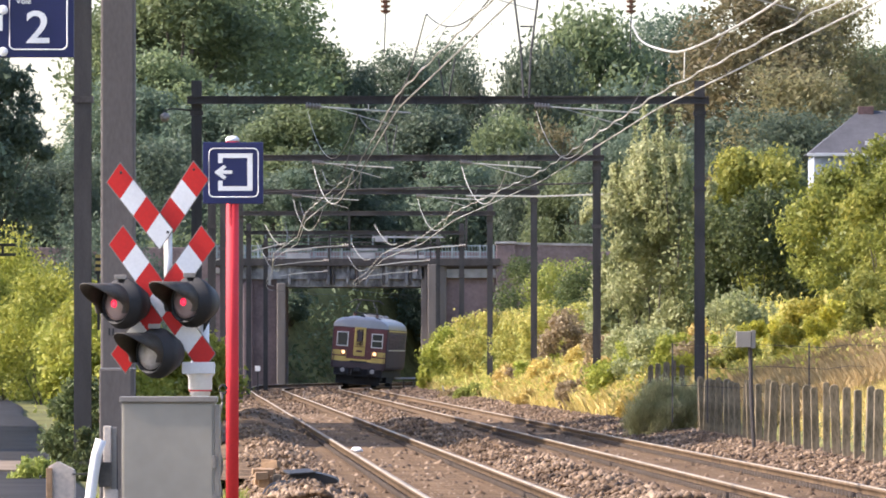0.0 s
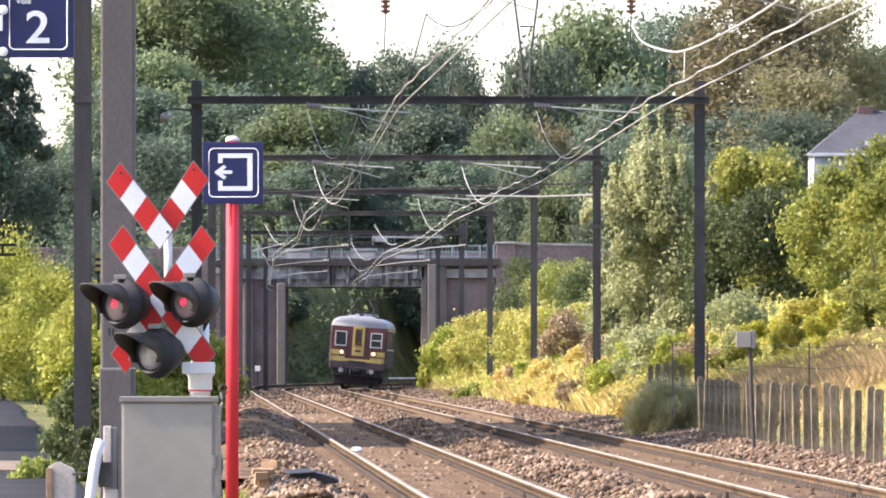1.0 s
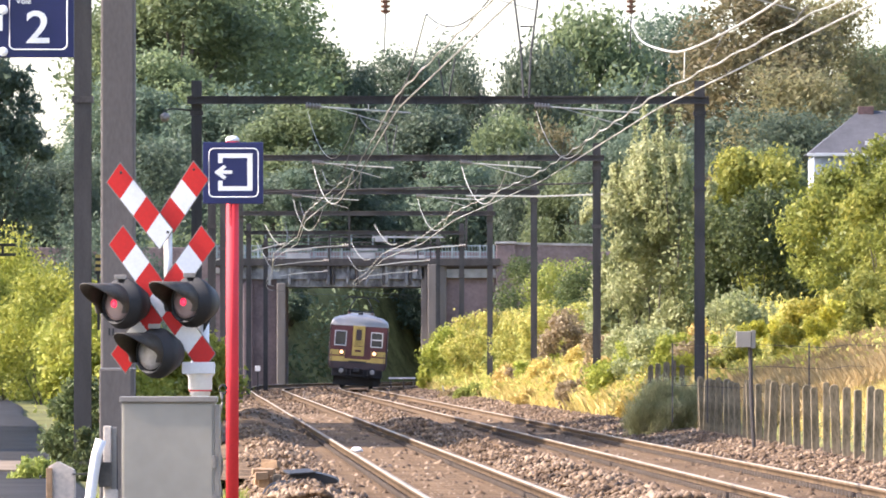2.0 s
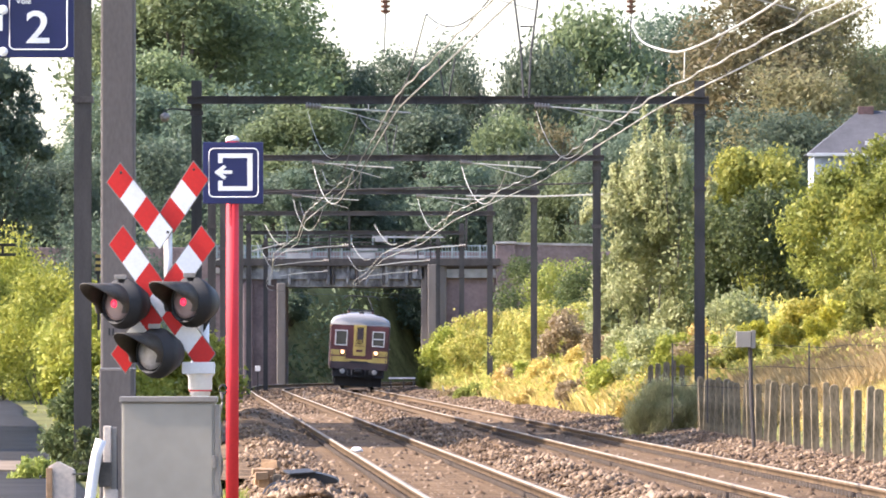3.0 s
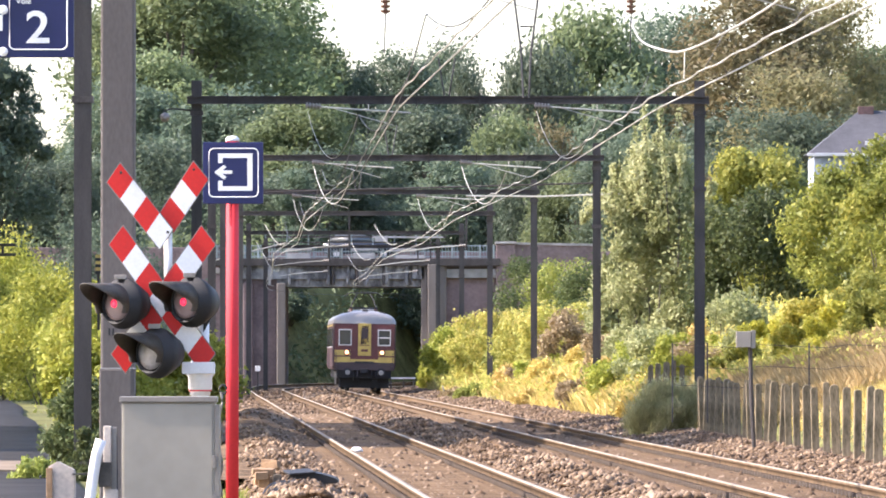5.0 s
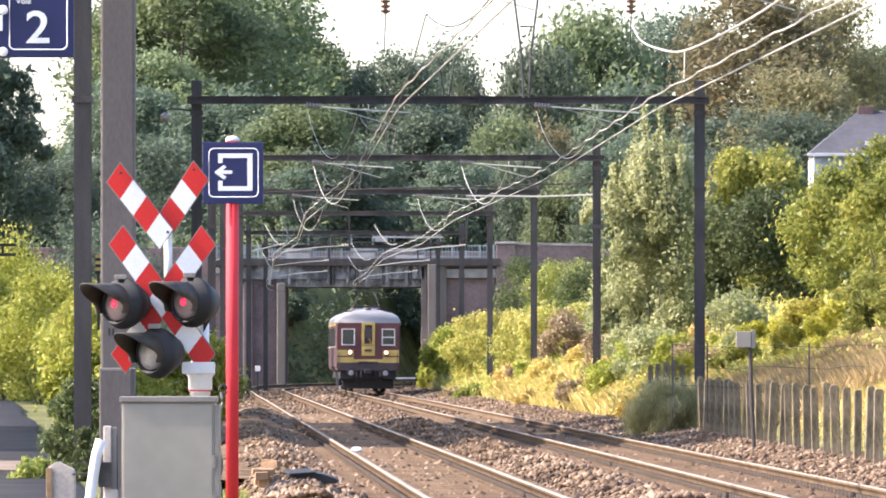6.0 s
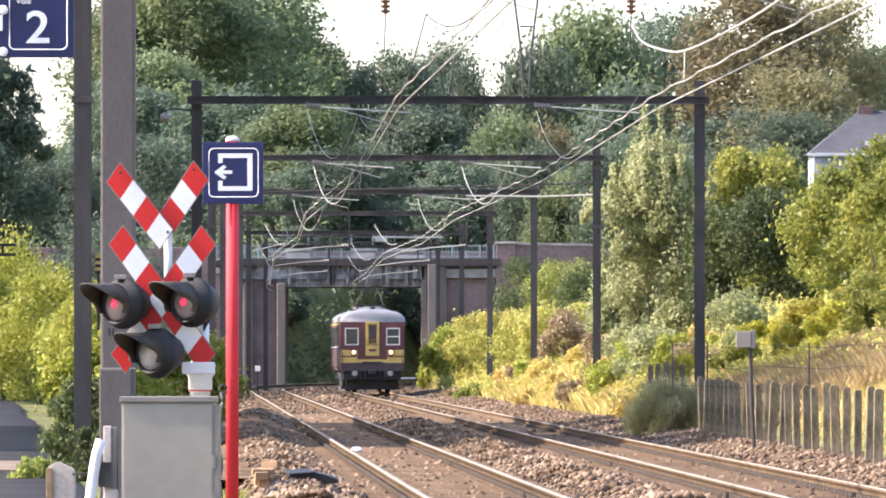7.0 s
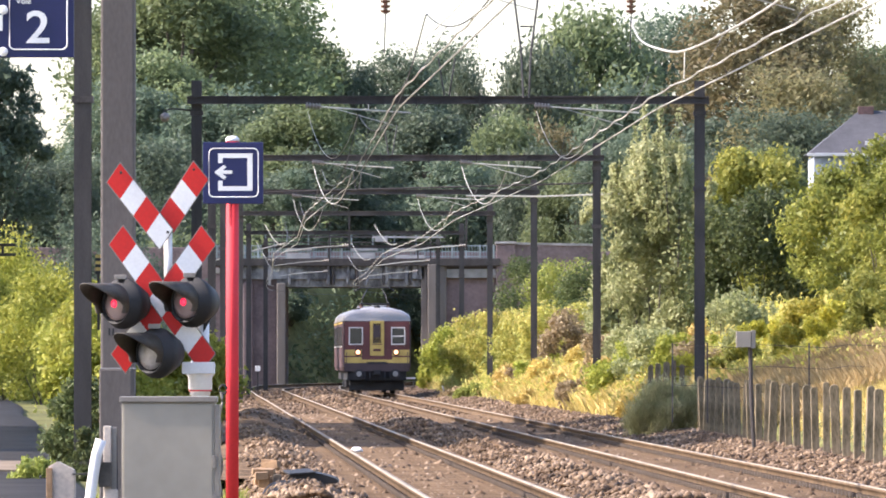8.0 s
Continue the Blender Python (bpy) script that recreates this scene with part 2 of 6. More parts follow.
def prism(bm, outline, y0, y1, m=None):
    """An outline in x, z pushed from y0 to y1."""
    a = [bm.verts.new((x, y0, z)) for x, z in outline]
    b = [bm.verts.new((x, y1, z)) for x, z in outline]
    bm.faces.new(a)
    bm.faces.new(b[::-1])
    n = len(a)
    for k in range(n):
        bm.faces.new((a[k], b[k], b[(k + 1) % n], a[(k + 1) % n]))
    if m is not None:
        bmesh.ops.transform(bm, matrix=m, verts=a + b)
    bmesh.ops.recalc_face_normals(bm, faces=bm.faces[:])
    return bm


def lettering(name, text, size, m, material, parent, y_stretch=1.0):
    cu = bpy.data.curves.new(name, "FONT")
    cu.body, cu.size, cu.extrude, cu.offset = text, size, 0.002, size * 0.012
    cu.align_x = "CENTER"
    tmp = bpy.data.objects.new(name, cu)
    me = bpy.data.meshes.new_from_object(tmp)
    bpy.data.objects.remove(tmp)
    me.materials.append(material)
    ob = new(name, me)
    ob.parent = parent
    ob.matrix_basis = m @ Matrix.Diagonal((1, y_stretch, 1, 1))
    return ob


def facets(name, verts, quads, material):
    """A mesh from arrays of corners and four-cornered faces."""
    me = bpy.data.meshes.new(name)
    me.vertices.add(len(verts))
    me.vertices.foreach_set("co", np.asarray(verts, dtype=np.float32).ravel())
    k = quads.shape[1]
    me.loops.add(quads.size)
    me.loops.foreach_set("vertex_index", quads.astype(np.int32).ravel())
    me.polygons.add(len(quads))
    me.polygons.foreach_set("loop_start", np.arange(0, quads.size, k, dtype=np.int32))
    me.materials.append(material)
    me.update(calc_edges=True)
    return me


def leaf_mesh(name, rng, places, outward, size, material, long=1.7, up=0.0, spread=1.1):
    """Folded leaves at places; outward is roughly the way that they face."""
    n = len(places)
    nor = outward + rng.normal(0, spread, (n, 3))
    nor /= np.linalg.norm(nor, axis=1)[:, None] + 1e-9
    t = rng.normal(0, 1, (n, 3))
    t[:, 2] += up
    t -= nor * (t * nor).sum(1)[:, None]
    t /= np.linalg.norm(t, axis=1)[:, None] + 1e-9
    b = np.cross(nor, t)
    s = (size * rng.uniform(0.55, 1.35, n))[:, None]
    v = np.stack([places - t * s * long / 2, places + t * s * long * 0.25 + b * s / 2, places + t * s * long / 2 - b * s * 0.4], 1).reshape(-1, 3)
    return facets(name, v, np.arange(3 * n).reshape(-1, 3), material)


def crown_points(rng, lobes, n):
    """Points on and in the outer shell of a set of lobes (x, y, z, r, squash)."""
    lobes = np.asarray(lobes, dtype=float)
    w = lobes[:, 3] ** 2
    i = rng.choice(len(lobes), n, p=w / w.sum())
    d = rng.normal(0, 1, (n, 3))
    d /= np.linalg.norm(d, axis=1)[:, None]
    r = lobes[i, 3] * (1 - 0.6 * rng.random(n) ** 1.8) * (1 + 0.12 * rng.normal(0, 1, n)) + lobes[i, 3] * (rng.random(n) < 0.22) * rng.exponential(0.16, n)
    # sprays: leaves gather on twigs that point out of the lobe
    d = np.round(d * 5 + rng.normal(0, 0.28, (n, 3))) / 5 + rng.normal(0, 0.05, (n, 3))
    p = d * r[:, None]
    p[:, 2] *= lobes[i, 4]
    return lobes[i, :3] + p, d


def lobes_in(rng, wide, high, base, count, small=0.13, big=0.36, taper=0.0):
    """Lobes that fill an uneven crown of that width and height over its base."""
    out = []
    for k in range(count):
        a, f = rng.uniform(0, 2 * math.pi), rng.random()
        h = rng.random()
        swell = (1 - taper * h) if taper else math.sin(math.pi * (0.12 + 0.80 * h)) ** 0.7
        rr = wide / 2 * swell * (0.35 + 0.5 * math.sqrt(f))
        out.append((rr * math.cos(a), rr * math.sin(a), base + high * (0.10 + 0.82 * h), (small + (big - small) * rng.random() ** 1.6) * min(wide, high) * 0.62 * (1 - 0.6 * taper * h), rng.uniform(0.75, 1.1)))
    return out


def tree(name, label, wide, high, m, leaf, seed, leaves=7000, size=0.42, trunk=0.28, group="", category="tree", lobes=52):
    """Tapered trunk with limbs and a crown of lobes of leaves."""
    rng = np.random.default_rng(seed)
    leaves, size = int(leaves * 1.35), size * 0.86
    t = thing(name, label, category, m, group)
    bm = bmesh.new()
    base = high * 0.14
    top = Vector((rng.normal(0, 0.3), rng.normal(0, 0.3), high * 0.72))
    cyl(bm, (0, 0, -0.3), (top.x * 0.4, top.y * 0.4, high * 0.35), high * 0.022, high * 0.015, 9)
    cyl(bm, (top.x * 0.4, top.y * 0.4, high * 0.34), top, high * 0.015, high * 0.004, 8)
    ls = lobes_in(rng, wide, high * (1 - trunk * 0.5), base, lobes)
    for x, y, z, r, s in ls[:10]:
        cyl(bm, (top.x * 0.4, top.y * 0.4, max(high * 0.2, z * 0.55)), (x * 0.8, y * 0.8, z), high * 0.007, high * 0.002, 5)
    part("trunk", bm, M["bark"], t)
    inner = [(x * 0.8, y * 0.8, z, r * 0.95, s) for x, y, z, r, s in lobes_in(rng, wide * 0.9, high * (1 - trunk * 0.5) * 0.93, base, lobes // 2, 0.24, 0.40)]
    p, d = crown_points(rng, ls, leaves)
    p2, d2 = crown_points(rng, inner, leaves // 4)
    crown = new("crown", leaf_mesh("crown", rng, np.concatenate([p, p2]), np.concatenate([d, d2]), size, leaf))
    crown.parent = t
    return t


def shrub(name, label, wide, high, m, leaf, seed, leaves=5000, size=0.12, group="", category="shrub", lobes=26, shoots=0, up=0.6, deep=None, taper=0.0, long=1.7):
    """Several stems from the ground under a low crown; shoots stand out above it."""
    rng = np.random.default_rng(seed)
    leaves, size = int(leaves * 1.7), size * 0.82
    t = thing(name, label, category, m, group)
    ls = [(x, y * ((deep or wide) / wide), z, r, s) for x, y, z, r, s in lobes_in(rng, wide, high, -0.05 * high, lobes, 0.2, 0.34, taper)]
    bm = bmesh.new()
    for x, y, z, r, s in ls[:9]:
        cyl(bm, (x * 0.15, y * 0.15, -0.3), (x * 0.7, y * 0.7, z * 0.7), 0.005 * high, 0.003 * high, 5)
    p, d = crown_points(rng, ls, leaves)
    if shoots:
        extra, way = [], []
        for k in range(shoots):
            a = rng.uniform(-0.48, 0.48) * wide
            b = rng.uniform(-0.4, 0.4) * wide
            z0, z1 = high * rng.uniform(0.4, 0.75), high * rng.uniform(0.86, 1.14) * (1 - (0.35 + 1.0 * taper) * abs(a) / wide)
            lean = rng.normal(0, 0.03, 2) * high
            cyl(bm, (a, b, z0), (a + lean[0], b + lean[1], z1), 0.004 * high, 0.0015 * high, 4)
            n = int(leaves * 0.010)
            f = rng.random(n)
            q = np.stack([a + lean[0] * f, b + lean[1] * f, z0 + (z1 - z0) * f], 1) + rng.normal(0, 1, (n, 3)) * np.array([1, 1, 0.5]) * (0.028 * high * (1.15 - f))[:, None]
            extra.append(q)
            way.append(rng.normal(0, 1, (n, 3)))
        p, d = np.concatenate([p] + extra), np.concatenate([d] + way)
    part("branching_stem", bm, M["bark"], t)
    crown = new("crown", leaf_mesh("crown", rng, p, d, size, leaf, long, up))
    crown.parent = t
    return t


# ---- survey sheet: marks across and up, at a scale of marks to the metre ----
def side(mark, scale):
    return (mark - 784) / scale


def rise(mark, scale):
    return EYE[2] + (631 - mark) / scale


# ---- the line of the railway ----
def right_x(y):
    """The middle of the right-hand track at the distance y: straight, then an easing curve."""
    x = 7.05 - 0.028 * y - 0.08 * smooth(290, 345, y)
    if y > 367.5:
        e = min(y, 421.0) - 367.5
        x += 3.29e-6 * e ** 3
    if y > 421.0:
        e = y - 421.0
        x += 9.87e-6 * 53.5 ** 2 * e + 0.0014 * e * e
    return x


def slope_at(y):
    return (right_x(y + 0.5) - right_x(y - 0.5))


def beside(y, q):
    """The point at the distance y, q metres to the right of the right-hand track's middle; the left-hand track closes up towards the crossing."""
    near = 0.30 * min(1.15, max(0.0, (310.0 - y) / 215.0))
    return right_x(y) + q + near * smooth(-1.2, -2.6, q)


SPACING = 4.2


def smooth(a, b, v):
    k = min(1.0, max(0.0, (v - a) / (b - a)))
    return k * k * (3 - 2 * k)


def cant(y):
    """How far the track leans into the curve, in radians."""
    return 0.078 * smooth(372, 424, y)


def ground_z(x, y):
    q = x - right_x(min(y, 520.0))
    z = -0.42
    if q > 0:
        far = smooth(380, 455, y)
        z += 0.42 * smooth(2.7, 3.5, q) + 0.85 * smooth(3.0, 5.0, q) + 1.4 * smooth(4.6, 9.0, q) + 2.2 * smooth(8.0, 18.0, q) + 3.0 * smooth(18, 60, q)
        z += far * 2.5 * smooth(4, 9, q)
    else:
        z += 0.02 * smooth(-6.3, -7.2, q)
        z += 3.0 * smooth(330, 440, y) * smooth(-9, -16, q)
    away = abs(q + 2.1)
    z *= 1 - smooth(476, 500, y) * smooth(5, 9, away)
    z += smooth(474, 500, y) * smooth(5.0, 9.5, away) * 6.6 + smooth(500, 640, y) * smooth(5.5, 14, away) * 4.0
    z += smooth(700, 1500, y) * 14
    if q < -9 and 474 < y < 508:
        z = min(z, 6.6)
    if q > 3 and 462 < y < 484:
        z = min(z, 6.05)
    z += 0.12 * noise.noise(Vector((x * 0.25, y * 0.12, 0.3))) * smooth(3.0, 6.0, away)
    return z


# ---- ground, road, track beds ----
def make_ground():
    xs = np.concatenate([np.array([-2500, -1200, -500, -250, -140, -90, -60, -45]), np.arange(-36, -8, 1.5), np.arange(-8, 20, 0.7), np.arange(20, 40, 2), np.array([45, 60, 90, 140, 250, 500, 1200, 2500])])
    ys = np.concatenate([np.array([-2500, -800, -200, -50]), np.arange(0, 90, 15), np.arange(90, 300, 4), np.arange(300, 560, 5), np.arange(560, 760, 20), np.array([820, 1000, 1300, 1800, 2600, 4000])])
    v = [(x, y, ground_z(x, y)) for y in ys for x in xs]
    n = len(xs)
    i = np.array([(j * n + k, j * n + k + 1, (j + 1) * n + k + 1, (j + 1) * n + k) for j in range(len(ys) - 1) for k in range(n - 1)])
    g = new("ground", facets("ground", np.array(v), i, M["earth"]))
    tagged(g, "uneven dry grassy earth rising beside the railway", "ground", kind="structure")


def sweep(name, prof, y0, y1, step, offset, material, label, category, kind="", parent=None, middle=None):
    """An outline (q, z) carried along the line of the railway."""
    ys = np.arange(y0, y1 + step / 2, step)
    v = [(beside(y, offset + q), y, z - ((q - middle) * cant(y) if middle is not None else 0.0)) for y in ys for q, z in prof]
    n = len(prof)
    i = [(j * n + k, j * n + (k + 1) % n, (j + 1) * n + (k + 1) % n, (j + 1) * n + k) for j in range(len(ys) - 1) for k in range(n)]
    ob = new(name, facets(name, np.array(v), np.array(i)[:, ::-1], material))
    if parent is not None:
        ob.parent = parent
        return ob
    return tagged(ob, label, category, kind=kind)


make_ground()
sweep("ballast_bed", [(-6.95, -0.5), (-6.5, -0.10), (-6.1, -0.04), (-5.6, -0.19), (-2.85, -0.19), (-2.4, -0.05), (-1.85, -0.05), (-1.4, -0.19), (1.4, -0.19), (2.0, -0.15), (2.7, -0.02), (3.1, 0.03), (3.6, -0.2)], -60, 560, 4, 0, M["ballast"], "brown stone ballast under two railway tracks", "ballast", "structure")


def make_road():
    v, i = [], []
    ys = list(range(-60, 361, 10))
    for y in ys:
        e = 1.53 - 0.0552 * y + 0.12 * math.sin(y * 0.09)
        for x, z in ((e - 6.5, -0.5), (e - 6.4, -0.236), (e, -0.236), (e + 0.1, -0.5)):
            v.append((x, y, z))
    for j in range(len(ys) - 1):
        for k in range(3):
            i.append((j * 4 + k, j * 4 + k + 1, j * 4 + k + 5, j * 4 + k + 4))
    tagged(new("road", facets("road", np.array(v), np.array(i), M["asphalt"])), "narrow grey asphalt lane in dappled shade", "road", kind="structure")


make_road()
tagged(part("pavement", boxed(-14.0, -5.55, 130.0, 141.0, -0.5, -0.205, 0.01), M["paving"]), "pale dusty paved strip across the lane", "pavement", kind="structure")


# ---- rails ----
def make_track(offset):
    t = thing("railway_track", "pair of rusty rails with polished heads on sleepers", "railway track", group="tracks")
    for side in (-0.752, 0.752):
        q = offset + side
        r = sweep("rail", [(q - 0.07, -0.16), (q + 0.07, -0.16), (q + 0.07, -0.145), (q + 0.012, -0.125), (q + 0.012, -0.045), (q + 0.036, -0.035), (q + 0.036, -0.004), (q - 0.036, -0.004), (q - 0.036, -0.035), (q - 0.012, -0.045), (q - 0.012, -0.125), (q - 0.07, -0.145)], -60, 556, 4, 0, M["rail"], "", "", parent=t, middle=offset)
        head = sweep("rail_head", [(q - 0.036, -0.004), (q + 0.036, -0.004), (q + 0.03, 0.006), (q - 0.03, 0.006)], -60, 556, 4, 0, M["rail_top"], "", "", parent=r, middle=offset)
        tagged(head, "polished shiny running surface")
    return t


tracks = [make_track(0.0), make_track(-SPACING)]


# ---- overhead line gantries ----
def i_beam(bm, x0, x1, y, z, depth, flange, m=None):
    f, h, t = flange / 2, depth / 2, 0.014
    sec = [(-f, -h), (f, -h), (f, -h + 2 * t), (t, -h + 2 * t), (t, h - 2 * t), (f, h - 2 * t), (f, h), (-f, h), (-f, h - 2 * t), (-t, h - 2 * t), (-t, -h + 2 * t), (-f, -h + 2 * t)]
    prism(bm, sec, x0, x1, Matrix.Translation((0, y, z)) @ pose(0, 0, 0, 0, 0, -90))


def h_mast(bm, x, y, z0, z1, w):
    f, t = w / 2, 0.014
    sec = [(-f, -f), (f, -f), (f, -f + 2 * t), (t, -f + 2 * t), (t, f - 2 * t), (f, f - 2 * t), (f, f), (-f, f), (-f, f - 2 * t), (-t, f - 2 * t), (-t, -f + 2 * t), (-f, -f + 2 * t)]
    prism(bm, sec, -z1, -z0, Matrix.Translation((x, y, 0)) @ pose(0, 0, 0, -90, 0, 0))


def insulator(bm, p, q, r=0.07, n=5):
    p, q = Vector(p), Vector(q)
    cyl(bm, p, q, r * 0.4, n=8)
    for k in range(n):
        c = p.lerp(q, (k + 0.5) / n)
        d = (q - p).normalized() * 0.018
        cyl(bm, c - d, c + d, r, r * 0.75, 10)


BEAM_Z = 7.03


def gantry(y, xl, xr, zl, zr, beam_z, width=0.24, over=0.2, arms=True, loops=0.014, left_shift=0.10, dropped=False):
    g = thing("overhead_line_gantry", "dark grey steel portal carrying overhead wires across both tracks", "gantry", group="overhead line gantries")
    for x, z in ((xl, zl), (xr, zr)):
        bm = bmesh.new()
        h_mast(bm, x, y, z, beam_z + 0.42, width)
        mast = part("mast", bm, M["steel"], g)
        for zz in (beam_z - 0.28, beam_z - 1.9):
            part("clamp", boxed(x - width * 0.62, x + width * 0.62, y - width * 0.62, y + width * 0.62, zz - 0.05, zz + 0.05), M["rust_steel"], mast)
    bm = bmesh.new()
    i_beam(bm, xl - over, xr + over, y - width, beam_z, 0.17, 0.16)
    part("beam", bm, M["rust_steel"], g)
    for k in range(8):
        x = xl + (xr - xl) * (k + 0.5) / 8
        part("stiffener", boxed(x - 0.012, x + 0.012, y - width - 0.09, y - width + 0.09, beam_z - 0.14, beam_z + 0.14), M["steel"], g)
    if not arms:
        return g
    for q in (0.0, -SPACING):
        c = beside(y, q)
        if dropped:
            k = c + (2.9 if q == 0.0 else 2.6)
            bm = bmesh.new()
            insulator(bm, (k + 0.12, y - 0.3, 5.80), (k - 0.14, y - 0.3, 5.78), 0.065, 3)
            part("insulator", bm, M["porcelain"], g, "grey porcelain insulator")
            part("dropper_post", boxed(k + 0.10, k + 0.17, y - 0.33, y - 0.26, 5.6, beam_z), M["steel"], g)
            part("arm", tube(bmesh.new(), [(k - 0.14, y - 0.3, 5.78), (k - 1.1, y - 0.3, 5.72), (k - 2.3, y - 0.3, 5.56)], 0.022), M["wire"], g, "pale steady arm")
            part("jumper_cable", tube(bmesh.new(), [(c - 0.5 + 0.9 * f, y - 0.35 - 6 * f, 6.6 - 0.85 * math.sin(math.pi * f * 0.6)) for f in [i / 8 for i in range(9)]], 0.012), M["wire"], g, "slack bright jumper cable")
            continue
        x0 = c + (0.10 if q == 0.0 else left_shift)
        z0 = beam_z - 0.10
        bm = bmesh.new()
        insulator(bm, (x0 - 0.10, y - 0.35, z0 - 0.02), (x0 + 0.24, y - 0.35, z0 - 0.05), 0.075)
        part("insulator", bm, M["porcelain"], g, "white porcelain insulator")
        bm = bmesh.new()
        tube(bm, [(x0 + 0.24, y - 0.35, z0 - 0.05), (x0 + 1.2, y - 0.35, z0 - 0.12), (x0 + 2.15, y - 0.35, z0 - 0.18)], 0.02)
        tube(bm, [(x0 + 0.5, y - 0.35, z0 - 0.08), (x0 + 1.8, y - 0.35, z0 - 0.45)], 0.012)
        cyl(bm, (x0 + 1.25, y - 0.35, z0 - 0.12), (x0 + 1.25, y - 0.35, beam_z - 0.1), 0.012, n=6)
        part("arm", bm, M["wire"], g, "pale steady arm")
        if loops:
            bm = bmesh.new()
            pts = []
            for k in range(13):
                f = k / 12
                pts.append((x0 - 0.05 + 1.15 * f, y - 0.35 - 9 * f, z0 - 0.15 - 1.12 * math.sin(math.pi * f * 0.92) ** 0.8))
            tube(bm, pts, loops)
            part("jumper_cable", bm, M["wire"], g, "slack bright jumper cable")
    bm = bmesh.new()
    mid = beside(y, -SPACING / 2) + 0.1
    for s in (-1, 1):
        tube(bm, [(mid + s * 0.18, y - width, beam_z + 0.9), (mid + s * 0.05, y - width, beam_z + 0.08)], 0.02)
    part("hanger", bm, M["dark_wire"], g)
    return g


G = [  # distance, left mast, right mast, feet, beam height
    (129.0, -5.483, 7.0, -0.45, 0.2, 7.34),
    (182.0, -5.291, 5.510, -0.4, 0.55, 7.03),
    (235.0, -6.411, 4.263, -0.4, 0.55, 7.03),
    (283.6, -7.353, 3.043, -0.4, 0.25, 7.03),
    (326.0, -7.804, 1.804, -0.4, 0.4, 7.03),
    (377.0, -8.643, 0.829, -0.4, 0.5, 7.03),
    (425.0, -8.895, -0.255, -0.4, 0.4, 7.03),
]
for i, (y, xl, xr, zl, zr, bz) in enumerate(G):
    gantry(y, xl, xr, zl - 0.1, zr - 0.3, bz, 0.26 if i == 0 else 0.22, loops=(0.0, 0.007, 0.013, 0.010, 0.007, 0.006, 0.006)[i], left_shift=-0.78 if i == 1 else 0.1, dropped=i >= 4)


def hanging_insulators():
    """Strings under the nearest gantry and its V-shaped hanger."""
    y = 128.4
    for x in (-0.871, 2.853):
        t = thing("suspension_insulator", "dark brown insulator string hanging below the steel gantry", "insulator", group="suspension insulators")
        bm = bmesh.new()
        insulator(bm, (x, y, 7.02), (x, y, 6.72), 0.085, 4)
        part("discs", bm, M["brown_porcelain"], t)
        bm = bmesh.new()
        cyl(bm, (x, y, 7.0), (x, y, 7.1), 0.015, n=6)
        tube(bm, [(x, y, 6.72), (x - 0.02, y, 6.12)], 0.010)
        part("rod", bm, M["dark_wire"], t)
    t = thing("hanger_bracket", "dark V-shaped steel bracket with a cross bar", "bracket")
    for s in (-1, 1):
        part("leg", tube(bmesh.new(), [(1.259 + s * 0.19, y, 7.05), (1.259 + s * 0.075, y, 6.15), (1.259 + s * 0.04, y, 5.45)], 0.019), M["dark_wire"], t)
    part("cross_bar", tube(bmesh.new(), [(1.172, y, 6.53), (1.362, y, 6.53)], 0.014), M["dark_wire"], t)


hanging_insulators()


def eased(pts, steps=6):
    """A smooth run through pts."""
    p = [Vector(pts[0])] + [Vector(v) for v in pts] + [Vector(pts[-1])]
    out = []
    for a, b, c, d in zip(p, p[1:], p[2:], p[3:]):
        for k in range(steps):
            f = k / steps
            out.append(0.5 * (2 * b + (c - a) * f + (2 * a - 5 * b + 4 * c - d) * f * f + (3 * b - a - 3 * c + d) * f ** 3))
    return out + [p[-1]]


def slack_cables():
    """Thick feeder loops by the nearest gantry, and a long cross wire behind the third mast."""
    shape = ((2.85, 129, 6.67), (2.93, 126, 6.24), (3.08, 120, 5.88), (3.28, 115, 5.68), (3.6, 107, 5.64), (3.97, 100, 5.74), (4.4, 92, 6.0))
    for dx in (0.0, -3.72):
        t = thing("feeder_cable", "thick slack feeder cable looping under the gantry", "cable", group="feeder cables")
        part("cable", tube(bmesh.new(), [(x + dx, y, z) for x, y, z in eased(shape)], 0.015 if dx == 0 else 0.006, 6), M["wire"], t)
    part("tie", tube(bmesh.new(), [(3.28, 115, 5.68), (3.27, 115, 5.3)], 0.008, 4), M["wire"], t)
    t = thing("cross_wire", "bright taut cross wire between the masts", "wire")
    part("strand", tube(bmesh.new(), [(0.683, 250, 6.263), (2.933, 250, 6.247), (5.267, 250, 6.330)], 0.028, 6), M["wire"], t)
    t = thing("cross_wire", "pale slanting stay wire before the bridge", "wire")
    part("strand", tube(bmesh.new(), [(-11.4, 420, 6.26), (-7.8, 420, 7.16)], 0.035, 6), M["wire"], t)
    t = thing("cross_wire", "dark taut cross wire between the masts", "wire")
    part("strand", tube(bmesh.new(), [(-5.607, 268, 6.726), (4.857, 268, 7.012)], 0.03, 6), M["steel"], t)


slack_cables()


# ---- overhead wires ----
def wire(name, label, y_list, fn, r, material):
    bm = tube(bmesh.new(), [(*fn(y),) for y in y_list], r, 5)
    ob = part(name, bm, M[material])
    return tagged(ob, label, "wire", "overhead wires")


STOPS = [-30.0, 23.0, 76.0] + [g[0] for g in G] + [475.0, 560.0]


def span(y):
    for a, b in zip(STOPS, STOPS[1:]):
        if y <= b:
            return a, b, (y - a) / (b - a)
    return STOPS[-2], STOPS[-1], 1.0


